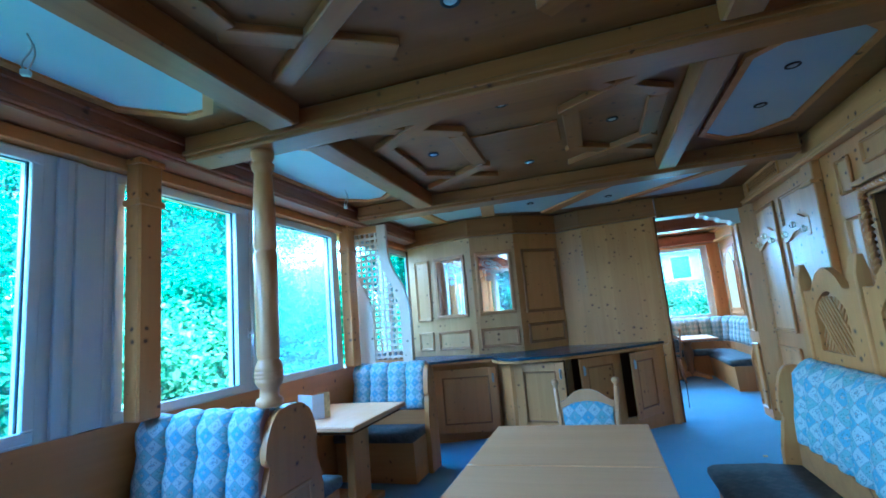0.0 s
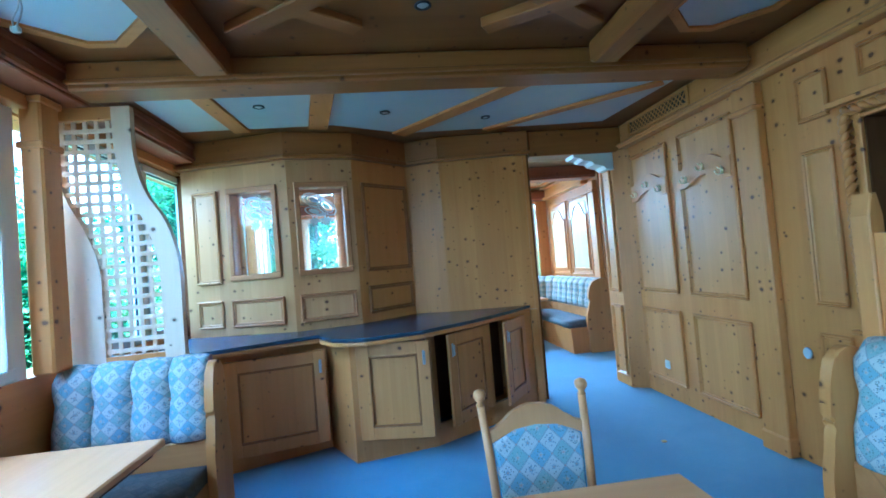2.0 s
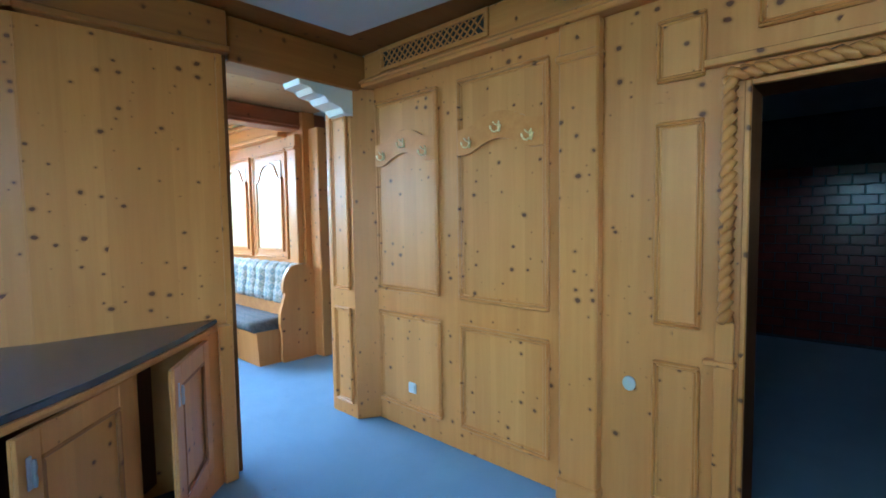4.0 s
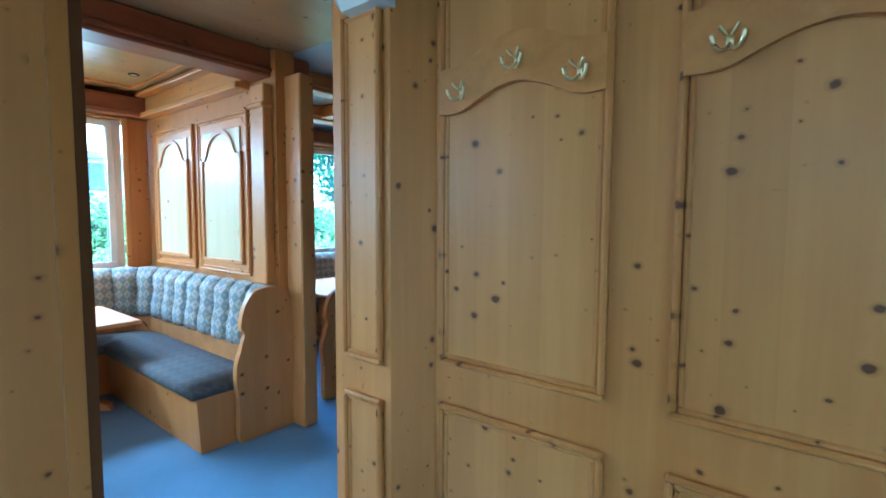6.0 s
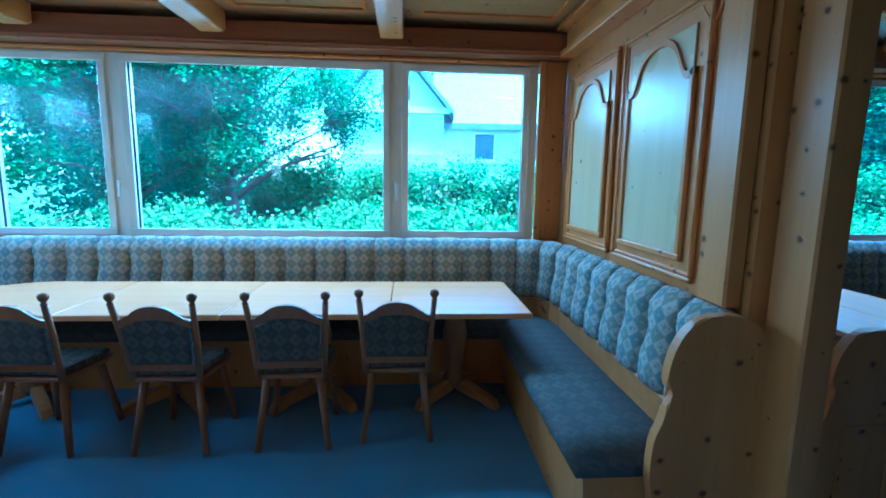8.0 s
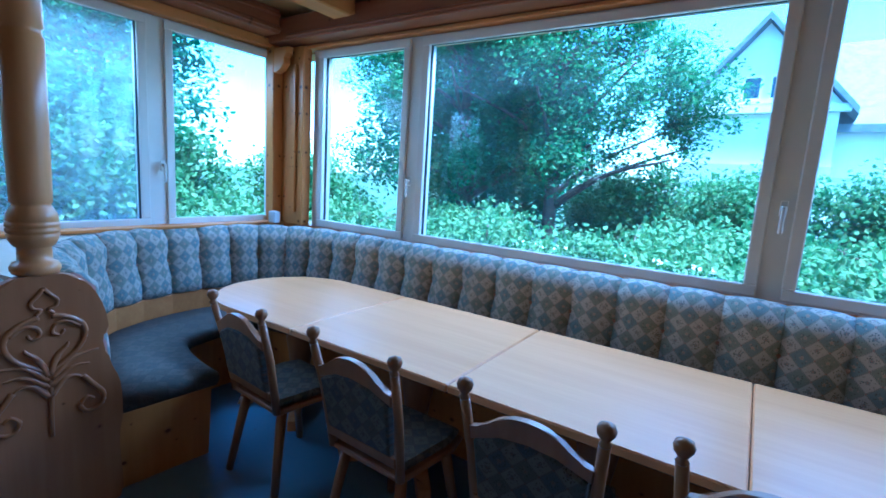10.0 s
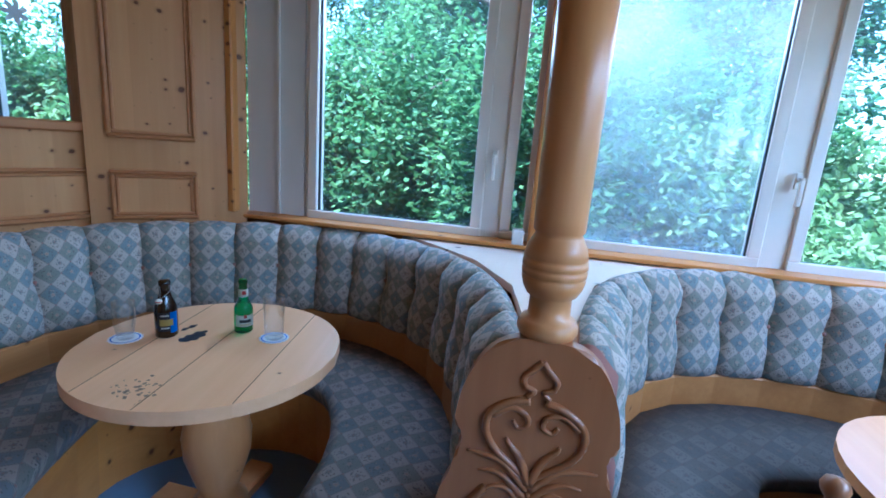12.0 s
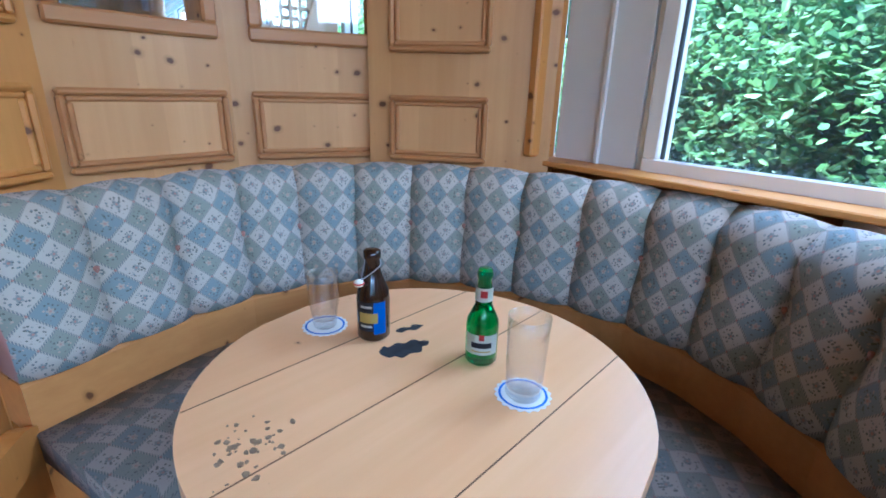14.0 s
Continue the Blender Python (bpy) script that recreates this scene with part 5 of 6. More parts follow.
# ---- tables ----
def slab_table(name, x0, x1, y0, y1, label, seams=(), mat=BEECH_X, top=0.762, legs=(), round_west=False):
    t = thing(name, pose((x0 + x1) / 2, (y0 + y1) / 2, 0), label, "table")
    cx, cy = (x0 + x1) / 2, (y0 + y1) / 2
    cuts = [x0, *seams, x1]
    for i, (a, b) in enumerate(zip(cuts, cuts[1:])):
        if i == 0 and round_west:
            h = (y1 - y0) / 2
            pts = [(b - cx - 0.002, -h), (b - cx - 0.002, h)] + [(x0 + h - cx - h * math.sin(math.pi * k / 20), h * math.cos(math.pi * k / 20)) for k in range(21)]
            part("tabletop", prism(NB(), pts, top - 0.036, top, "xy", 0.006), mat, t)
        else:
            part("tabletop", cube(NB(), a - cx + 0.002, b - cx - 0.002, y0 - cy, y1 - cy, top - 0.036, top, 0.006), mat, t)
    for lx, ly in legs:
        lx, ly = lx - cx, ly - cy
        part("column", lathe(NB(), [(0.06, 0.06), (0.085, 0.10), (0.085, 0.13), (0.055, 0.20), (0.075, 0.34), (0.095, 0.46), (0.075, 0.56), (0.05, 0.60), (0.08, 0.64), (0.08, top - 0.037)], 20, (lx, ly, 0)), WALNUT_Z, t, smooth=True)
        for k in range(4):
            f = prism(NB(), [(0.03, 0.05), (0.10, 0.13), (0.24, 0.085), (0.33, 0.075), (0.38, 0.055), (0.40, 0.002), (0.31, 0.002), (0.29, 0.03), (0.12, 0.04)], -0.035, 0.035, "xz", 0.006)
            # lighter wood than the column: the light on the feet's tops is in the colour
            part("foot", f, BEECH_Z, t, m=pose(lx, ly, 0, 0, 0, 90 * k + 45))
    return t


def split_table():
    """The plain table by the bench screen: its top is split across."""
    t = thing("dining_table", pose(-0.27, 2.35, 0), "pale beech dining table with a seam across the top", "table")
    for a, b in ((-1.2, 0.10), (0.104, 0.93)):
        part("tabletop", cube(NB(), -0.48, 0.48, a, b, 0.727, 0.762, 0.006), BEECH_X, t)
    part("apron", boxes((-0.40, 0.40, -1.1, -1.08, 0.63, 0.727), (-0.40, 0.40, 0.82, 0.84, 0.63, 0.727), (-0.40, -0.38, -1.08, 0.82, 0.63, 0.727), (0.38, 0.40, -1.08, 0.82, 0.63, 0.727)), BEECH_Z, t)
    for x in (-0.37, 0.37):
        for y in (-1.05, 0.79):
            part("leg", cube(NB(), x - 0.03, x + 0.03, y - 0.03, y + 0.03, 0.002, 0.63, 0.006), BEECH_Z, t)


split_table()
wt = thing("window_table", pose(-2.28, 3.82, 0), "pale pine table between the window benches", "table")
part("tabletop", cube(NB(), -0.41, 0.40, -0.51, 0.51, 0.722, 0.762, 0.008), BEECH_Y, wt)
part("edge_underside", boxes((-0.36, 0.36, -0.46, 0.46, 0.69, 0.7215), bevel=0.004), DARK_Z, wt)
part("leg", cube(NB(), 0.10, 0.18, -0.14, 0.14, 0.06, 0.689, 0.008), CAB_Z, wt)
part("foot", cube(NB(), -0.2, 0.28, -0.20, 0.20, 0.002, 0.06, 0.008), CAB_Z, wt)
LONG = slab_table("long_table", -1.98, 2.00, 9.70, 10.66, "long pale dining table with a rounded end", (-0.93, 0.05, 1.08), legs=((-1.45, 10.2), (-0.45, 10.2), (0.55, 10.2), (1.55, 10.2)), round_west=True)
slab_table("side_room_table", 3.73, 4.80, 8.72, 10.66, "pale dining table in the side room", (4.25,), mat=BEECH_Y, legs=((4.25, 9.2), (4.25, 10.2)))
slab_table("side_room_table", 5.9, 6.9, 9.4, 10.6, "pale dining table far in the side room", legs=((6.4, 10.0),))

RT = (-1.59, 7.60)
rt = thing("round_table", pose(*RT, 0), "round pale pine table with a thick turned leg", "table")
R, N = 0.468, 12
CUTS = (-R, -0.226, 0.008, 0.265, R)
for a, b in zip(CUTS, CUTS[1:]):
    def chord(v):
        return math.sqrt(max(0.0, R * R - v * v))
    pts = [(-chord(a + (b - a) * i / N), a + (b - a) * i / N) for i in range(N + 1)] + [(chord(b - (b - a) * i / N), b - (b - a) * i / N) for i in range(N + 1)]
    clean = []
    for p in pts:
        if not clean or (Vector(p) - Vector(clean[-1])).length > 1e-4:
            clean.append(p)
    if (Vector(clean[0]) - Vector(clean[-1])).length < 1e-4:
        clean.pop()
    plank = part("plank", prism(NB(), clean, 0.732, 0.778, "xy", 0.0015), TABLE_X, rt, m=pose(0, 0, 0, 0, 0, 9.4))
    if b < R:
        part("joint", cube(NB(), -chord(b) + 0.004, chord(b) - 0.004, b - 0.0016, b + 0.0016, 0.7775, 0.7783), JOINT, plank, "dark dirt in the joint")
part("plate", lathe(NB(), [(0.13, 0.665), (0.14, 0.68), (0.14, 0.7315)], 8), BEECH_Z, rt)
part("leg", lathe(NB(), [(0.10, 0.06), (0.11, 0.09), (0.07, 0.14), (0.09, 0.20), (0.125, 0.32), (0.13, 0.40), (0.115, 0.48), (0.085, 0.56), (0.075, 0.60), (0.10, 0.63), (0.105, 0.664)], 28), BEECH_Z, rt, smooth=True)
part("base", boxes((-0.30, 0.30, -0.06, 0.06, 0.002, 0.06), (-0.06, 0.06, -0.30, 0.30, 0.0025, 0.0605), bevel=0.01), BEECH_Z, rt)


# ---- chairs ----
def chair(m, label, fab=FAB_DARK, wood=BEECH_Z):
    c = thing("dining_chair", m, label, "chair", "dining chairs")
    s = prism(NB(), [(-0.20, -0.20), (0.20, -0.20), (0.225, 0.10), (0.20, 0.21), (-0.20, 0.21), (-0.225, 0.10)], 0.43, 0.455, "xy", 0.006)
    part("seat", s, wood, c)
    pad = prism(NB(), [(-0.185, -0.185), (0.185, -0.185), (0.21, 0.09), (0.185, 0.195), (-0.185, 0.195), (-0.21, 0.09)], 0.456, 0.495, "xy", 0.014)
    with_uv(pad, lambda co: (co.x, co.y))
    part("seat_cushion", pad, fab, c)
    for sx in (-1, 1):
        for sy in (-1, 1):
            part("leg", tube(NB(), [(sx * 0.15, sy * 0.14, 0.43), (sx * 0.205, sy * 0.215, 0.004)], 0.025, 8, 0.75), wood, c, smooth=True)
        p = NB()
        tube(p, [(sx * 0.185, -0.19, 0.44), (sx * 0.20, -0.235, 0.70), (sx * 0.213, -0.285, 0.885)], 0.019, 8, 0.9)
        po = part("back_post", p, wood, c, smooth=True)
        part("finial", lathe(NB(), [(0.012, 0.0), (0.018, 0.008), (0.011, 0.018), (0.024, 0.035), (0.027, 0.048), (0.022, 0.062), (0.002, 0.070)], 12, (sx * 0.214, -0.288, 0.884)), wood, po, smooth=True)
    def back(pts, y0, y1, bev):
        bm = prism(NB(), pts, y0, y1, "xz", bev)
        for v in bm.verts:
            v.co.y -= 0.21 + (v.co.z - 0.5) * 0.19
        return bm
    top = [(v.x, v.y) for v in curve([(-0.195, 0.80, 0), (-0.15, 0.815, 0), (-0.08, 0.865, 0), (0, 0.88, 0), (0.08, 0.865, 0), (0.15, 0.815, 0), (0.195, 0.80, 0)], 3)]
    part("crest_rail", back(top + [(0.19, 0.755), (0.09, 0.80), (0, 0.81), (-0.09, 0.80), (-0.19, 0.755)], -0.013, 0.013, 0.004), wood, c)
    part("lower_rail", back([(-0.185, 0.50), (0.185, 0.50), (0.186, 0.545), (-0.186, 0.545)], -0.013, 0.013, 0.004), wood, c)
    bp = back([(-0.165, 0.546), (0.165, 0.546), (0.178, 0.755), (0.09, 0.797), (0, 0.806), (-0.09, 0.797), (-0.178, 0.755)], -0.022, 0.022, 0.008)
    with_uv(bp, lambda co: (co.x, co.z))
    part("back_cushion", bp, fab, c)
    return c


one = chair(pose(-0.16, 3.39, 0, 0, 0, 180), "beech chair with blue floral fabric at the table's end", FAB_BLUE, BEECH_Z)
one.scale = (1.0, 1.0, 1.05)
row = chair(pose(1.135, 9.74, 0, 0, 0, 0), "dark beech chair with patterned fabric at the long table", FAB_DARK, WALNUT_Z)
row.scale = (1.0, 1.0, 1.03)
for x, y, a in ((0.52, 9.68, 2), (-0.155, 9.66, -2), (-0.90, 9.68, -4)):
    copy_thing(row, pose(x, y, 0, 0, 0, a))
for x, y, a in ((5.15, 9.3, 80), (5.35, 10.1, 95), (3.35, 9.9, -90)):
    copy_thing(row, pose(x, y, 0, 0, 0, a))
end_panel(pose(3.27, 8.70, 0), 0.46, 0.98, "pale pine bench end with dark sunk panels", PINE_Z)
bench([(2.76, 10.94), (8.2, 10.94)], -1, "long dark bench below the side room windows", FAB, smooth=False, depth=0.6)

# ---- small things ----
def hook_rack(y0, y1, z):
    """An arched board across the panel with three double hooks along it."""
    w = y1 - y0
    r = thing("hook_rack", along(EX - 0.013, y0, EX - 0.013, y1)[0] @ pose(0, 0, z), "arched pine coat rack with three brass double hooks", "coat rack", "coat racks")
    lo = curve([(0.0, 0.0, 0), (0.09, 0.0, 0), (0.16, 0.03, 0), (0.24, 0.062, 0), (w / 2, 0.075, 0), (w - 0.24, 0.062, 0), (w - 0.16, 0.03, 0), (w - 0.09, 0.0, 0), (w, 0.0, 0)], 3)
    hi = curve([(0.0, 0.165, 0), (0.09, 0.165, 0), (0.20, 0.215, 0), (w / 2, 0.240, 0), (w - 0.20, 0.215, 0), (w - 0.09, 0.165, 0), (w, 0.165, 0)], 3)
    part("board", prism(NB(), [(v.x, v.y) for v in lo] + [(v.x, v.y) for v in reversed(hi)], 0.0, 0.022, "xz", 0.004), PINE_Y, r)
    for f, dz in ((0.135, 0.06), (0.48, 0.135), (0.835, 0.065)):
        h = NB()
        x = f * w
        cube(h, x - 0.009, x + 0.009, 0.022, 0.027, dz - 0.022, dz + 0.030, 0.002)
        for s in (-1, 1):
            tube(h, [(v.x, v.y, v.z) for v in curve([(x, 0.027, dz - 0.006), (x + s * 0.014, 0.042, dz - 0.024), (x + s * 0.030, 0.058, dz - 0.014), (x + s * 0.036, 0.062, dz + 0.012)], 4)], 0.0042, 7, 1.6)
            tube(h, [(v.x, v.y, v.z) for v in curve([(x, 0.027, dz + 0.012), (x + s * 0.012, 0.045, dz + 0.020), (x + s * 0.022, 0.052, dz + 0.034)], 4)], 0.0036, 7, 1.4)
        part("hook", h, BRASS, r, "brass double hook", smooth=True)


hook_rack(5.05, 5.69, 2.0)
hook_rack(5.89, 6.52, 2.0)


def socket(x, y, z, label, m=None):
    s = thing("wall_socket", m or along(x, y - 0.04, x, y + 0.04)[0] @ pose(0, 0, z), label, "socket")
    part("plate", cube(NB(), 0.0, 0.08, 0.0, 0.010, -0.04, 0.04, 0.004), PLASTIC, s)
    part("insert", cube(NB(), 0.014, 0.066, 0.0101, 0.014, -0.026, 0.026, 0.004), PLASTIC, s)


socket(EX - 0.013, 6.17, 0.34, "white wall socket low on the panelled wall")
sc = thing("cover_plate", along(EX - 0.002, 4.53, EX - 0.002, 4.62)[0] @ pose(0, 0, 0.74), "round pale cover plate on the pine wall", "cover plate")
part("cap", prism(NB(), [(0.045 + 0.034 * math.cos(a * 0.524), 0.038 * math.sin(a * 0.524)) for a in range(12)], 0.0, 0.012, "xz", 0.003), PLASTIC, sc)
jb = thing("junction_box", pose(-2.52, 10.70, 1.105), "small white plastic box on the sill corner", "junction box")
part("box", cube(NB(), 0.0, 0.09, 0.0, 0.06, 0.0, 0.10, 0.008), PLASTIC, jb)
jb2 = thing("junction_box", pose(-2.62, 8.62, 1.106), "small pale box on the sill beside the post", "junction box")
part("box", cube(NB(), 0.0, 0.07, 0.0, 0.06, 0.0, 0.08, 0.006), CREAMY, jb2)

mc = thing("menu_card", pose(-2.41, 3.565, 0.763), "folded white menu card standing on the window table", "menu card")
part("left_leaf", cube(NB(), 0.0, 0.20, 0.0, 0.003, 0.0, 0.205, 0.001), PAPER, mc, m=pose(0, 0, 0, 0, 0, 160))
part("right_leaf", cube(NB(), 0.0, 0.11, 0.0, 0.003, 0.0, 0.205, 0.001), PAPER, mc, m=pose(0, 0, 0, 0, 0, 52))
part("printed_leaf", cube(NB(), 0.012, 0.125, -0.008, -0.005, 0.0, 0.215, 0.001), CARDCOL, mc, "yellow printed leaf", m=pose(0.01, 0.03, 0, 0, 0, 50))

cab = thing("hanging_cable", pose(-2.20, 3.95, CEIL - 0.012), "loose white lamp cable hanging from the ceiling", "cable")
part("wire", tube(NB(), [tuple(v) for v in curve([(0, 0, 0), (0.02, 0.0, -0.06), (-0.015, 0.01, -0.13), (0.01, -0.01, -0.17), (0.03, 0, -0.10), (0.02, 0.01, -0.04)], 6)], 0.004, 6), PLASTIC, cab, smooth=True)
part("terminal", cube(NB(), -0.015, 0.02, -0.012, 0.012, -0.19, -0.165, 0.003), PLASTIC, cab)
cab2 = copy_thing(cab, pose(-2.12, 1.2, CEIL - 0.012, 0, 0, 40))
lit = thing("litter", pose(1.30, 5.25, 0.002), "small yellow scrap on the carpet", "litter")
part("scrap", prism(NB(), [(-0.02, -0.012), (0.018, -0.018), (0.026, 0.01), (-0.008, 0.02)], 0, 0.008, "xy", 0.002), CARDCOL, lit)
wl = thing("wire_loop", pose(0.98, 7.42, 0.0, 0, 0, 20), "black wire loop of a stand on the floor", "wire stand")
part("loop", tube(NB(), [tuple(v) for v in curve([(-0.06, 0, 0.004), (-0.065, 0, 0.30), (-0.03, 0, 0.38), (0.03, 0, 0.38), (0.065, 0, 0.30), (0.06, 0, 0.004)], 5)], 0.006, 7), BLACK, wl, smooth=True)


# things on the round table
TZ = 0.7785


def coaster(x, y, a):
    c = thing("paper_doily", pose(x, y, TZ, 0, 0, a), "scalloped white and blue paper doily under the glass", "doily", "paper doilies")
    pts = [((0.056 + 0.0025 * math.cos(k * math.pi / 2.5)) * math.cos(2 * math.pi * k / 100), (0.056 + 0.0025 * math.cos(k * math.pi / 2.5)) * math.sin(2 * math.pi * k / 100)) for k in range(100)]
    part("sheet", prism(NB(), pts, 0.0, 0.0012, "xy"), PAPER, c)
    part("blue_ring", lathe(NB(), [(0.045, 0.0013), (0.050, 0.0017), (0.045, 0.0018)], 30, caps=False), LABEL_B, c)


def beaker(x, y, r0, r1, h, label, waist=1.0):
    g = thing("drinking_glass", pose(x, y, TZ + 0.0014), label, "glass", "drinking glasses")
    t = 0.0022
    out = [(r0 * 0.9, 0.0), (r0, 0.006), (r0 * 0.98, 0.02)] + [(r0 + (r1 - r0) * k / 6 + (waist - 1) * math.sin(math.pi * k / 6) * r1, 0.02 + (h - 0.02) * k / 6) for k in range(1, 7)]
    inn = [(r - t, z) for r, z in reversed(out[2:])] + [(r0 * 0.5, 0.018), (0.002, 0.016)]
    part("glass", lathe(NB(), out + inn, 28), GLASS, g, smooth=True)


def bottle(m, profile, mat, label):
    b = thing("beer_bottle", m, label, "bottle", "beer bottles")
    part("body", lathe(NB(), profile, 28), mat, b, smooth=True)
    return b


def wrap(r, a0, a1, z0, z1, n=12):
    """A label bent round a bottle."""
    bm = NB()
    lo, hi = [], []
    for i in range(n + 1):
        a = radians(a0 + (a1 - a0) * i / n)
        lo.append(bm.verts.new((r * math.cos(a), r * math.sin(a), z0)))
        hi.append(bm.verts.new((r * math.cos(a), r * math.sin(a), z1)))
    for i in range(n):
        bm.faces.new((lo[i], lo[i + 1], hi[i + 1], hi[i]))
    bmesh.ops.solidify(bm, geom=bm.faces[:], thickness=0.0006)
    return bm




coaster(-1.512, 7.275, 0)
coaster(-1.72, 7.772, 20)
beaker(-1.512, 7.275, 0.030, 0.039, 0.145, "empty beer glass with a curved waist on a doily", 1.10)
beaker(-1.72, 7.772, 0.037, 0.042, 0.175, "tall straight empty beer glass on a doily")
facing = math.degrees(math.atan2(8.307 - 7.39, -1.093 + 1.59))
dk = bottle(pose(-1.592, 7.387, TZ, 0, 0, facing), [(0.0347, 0.0), (0.0397, 0.006), (0.0403, 0.10), (0.0372, 0.125), (0.0248, 0.155), (0.0192, 0.175), (0.0174, 0.20), (0.0205, 0.206), (0.0205, 0.222), (0.0149, 0.225)], AMBER_DARK, "brown swing-top beer bottle, open and empty")
part("label", wrap(0.0412, -60, 10, 0.03, 0.105), LABEL_K, dk, "black label")
part("label_print", wrap(0.0416, 0, 42, 0.022, 0.105), LABEL_B, dk, "blue print")
part("label_band", wrap(0.0420, -50, 14, 0.052, 0.078), LABEL_G, dk, "gold band")
for z in (0.040, 0.090):
    part("label_bar", wrap(0.0420, -45, -5, z, z + 0.006), LABEL_W, dk)
wire = NB()
for s in (-1, 1):
    tube(wire, [tuple(v) for v in curve([(0.0, s * 0.017, 0.205), (0.012, s * 0.019, 0.19), (0.022, s * 0.012 - 0.012, 0.175), (0.030, -0.026, 0.160)], 5)], 0.0012, 5)
part("swing_wire", wire, STEEL, dk, smooth=True)
part("stopper", lathe(NB(), [(0.002, -0.008), (0.010, -0.006), (0.012, 0.0), (0.010, 0.006), (0.002, 0.010)], 14, (0.030, -0.032, 0.152)), LABEL_W, dk, "white stopper with a red seal", smooth=True)
part("seal", lathe(NB(), [(0.0115, -0.002), (0.0135, 0.0), (0.0115, 0.002)], 14, (0.030, -0.032, 0.152), caps=False), LABEL_R, dk, smooth=True)
facing = math.degrees(math.atan2(8.307 - 7.62, -1.093 + 1.74))
gr = bottle(pose(-1.738, 7.622, TZ, 0, 0, facing), [(0.0319, 0.0), (0.0359, 0.006), (0.0365, 0.09), (0.0348, 0.105), (0.0251, 0.125), (0.0188, 0.14), (0.0165, 0.175), (0.0154, 0.20), (0.0177, 0.203), (0.0177, 0.213), (0.0142, 0.2225)], GREEN_GLASS, "green glass beer bottle with a cream label")
part("label", wrap(0.0372, -62, 62, 0.030, 0.078), LABEL_W, gr, "cream label")
part("label_bar", wrap(0.0376, -36, 36, 0.047, 0.060), LABEL_K, gr, "dark unreadable lettering")
part("label_badge", wrap(0.0376, -9, 9, 0.066, 0.080), LABEL_R, gr)
part("label_bar", wrap(0.0376, -34, 34, 0.037, 0.040), LABEL_G, gr)
part("neck_label", wrap(0.0197, -80, 80, 0.150, 0.182), LABEL_W, gr, "pale neck label")
part("neck_badge", wrap(0.0201, -22, 22, 0.160, 0.176), LABEL_R, gr)


def mark(name, x, y, pts, mat, label):
    b = thing(name, pose(x, y, TZ), label, "stain")
    part("patch", prism(NB(), [(v.x, v.y) for v in curve([(a, c, 0) for a, c in pts + pts[:1]], 4)][:-1], 0.0, 0.0006, "xy"), mat, b)


mark("burn_mark", -1.612, 7.485, [(-0.058, 0.0), (-0.046, -0.022), (-0.020, -0.018), (-0.004, -0.030), (0.022, -0.024), (0.030, -0.034), (0.052, -0.016), (0.046, 0.014), (0.030, 0.018), (0.018, 0.034), (-0.006, 0.028), (-0.030, 0.036), (-0.044, 0.020)], CHAR, "black burnt patch in the table top")
mark("burn_mark", -1.680, 7.412, [(-0.042, 0.004), (-0.020, -0.014), (-0.006, -0.006), (0.012, -0.016), (0.034, -0.010), (0.026, 0.006), (0.006, 0.003), (-0.012, 0.014)], CHAR, "small black burnt patch in the table top")
mark("burn_mark", -1.672, 7.492, [(-0.014, 0.0), (-0.004, -0.011), (0.012, -0.008), (0.016, 0.006), (0.0, 0.012)], CHAR, "small round burnt spot in the table top")
random.seed(4)
sm = thing("worn_spots", pose(-1.24, 7.61, TZ), "brown worn spots in the table top", "stain")
for k in range(46):
    x, y, r = random.gauss(0, 0.030), random.gauss(0, 0.034), random.uniform(0.0015, 0.0075)
    part("spot", prism(NB(), [(x + r * random.uniform(0.5, 1.2) * math.cos(a * 0.8976), y + r * random.uniform(0.5, 1.2) * math.sin(a * 0.8976)) for a in range(7)], 0.0, 0.0005 + 0.00002 * k, "xy"), SMUDGE, sm)

# carved relief above the arched panels
rel = thing("wall_carving", along(2.548, 8.80, 2.548, 9.10)[0] @ pose(0.0, 0.0, 2.40), "small carved scroll relief on the pine wall", "carving")
vb = NB()
for s in (-1, 1):
    tube(vb, [(v.x, 0.006, v.y) for v in curve([(0.15, -0.10, 0), (0.15 + s * 0.05, -0.04, 0), (0.15 + s * 0.09, 0.02, 0), (0.15 + s * 0.05, 0.08, 0), (0.15 + s * 0.01, 0.04, 0), (0.15 + s * 0.04, 0.01, 0)], 4)], 0.009, 6)
part("scroll", vb, CAB_Z, rel, smooth=True)

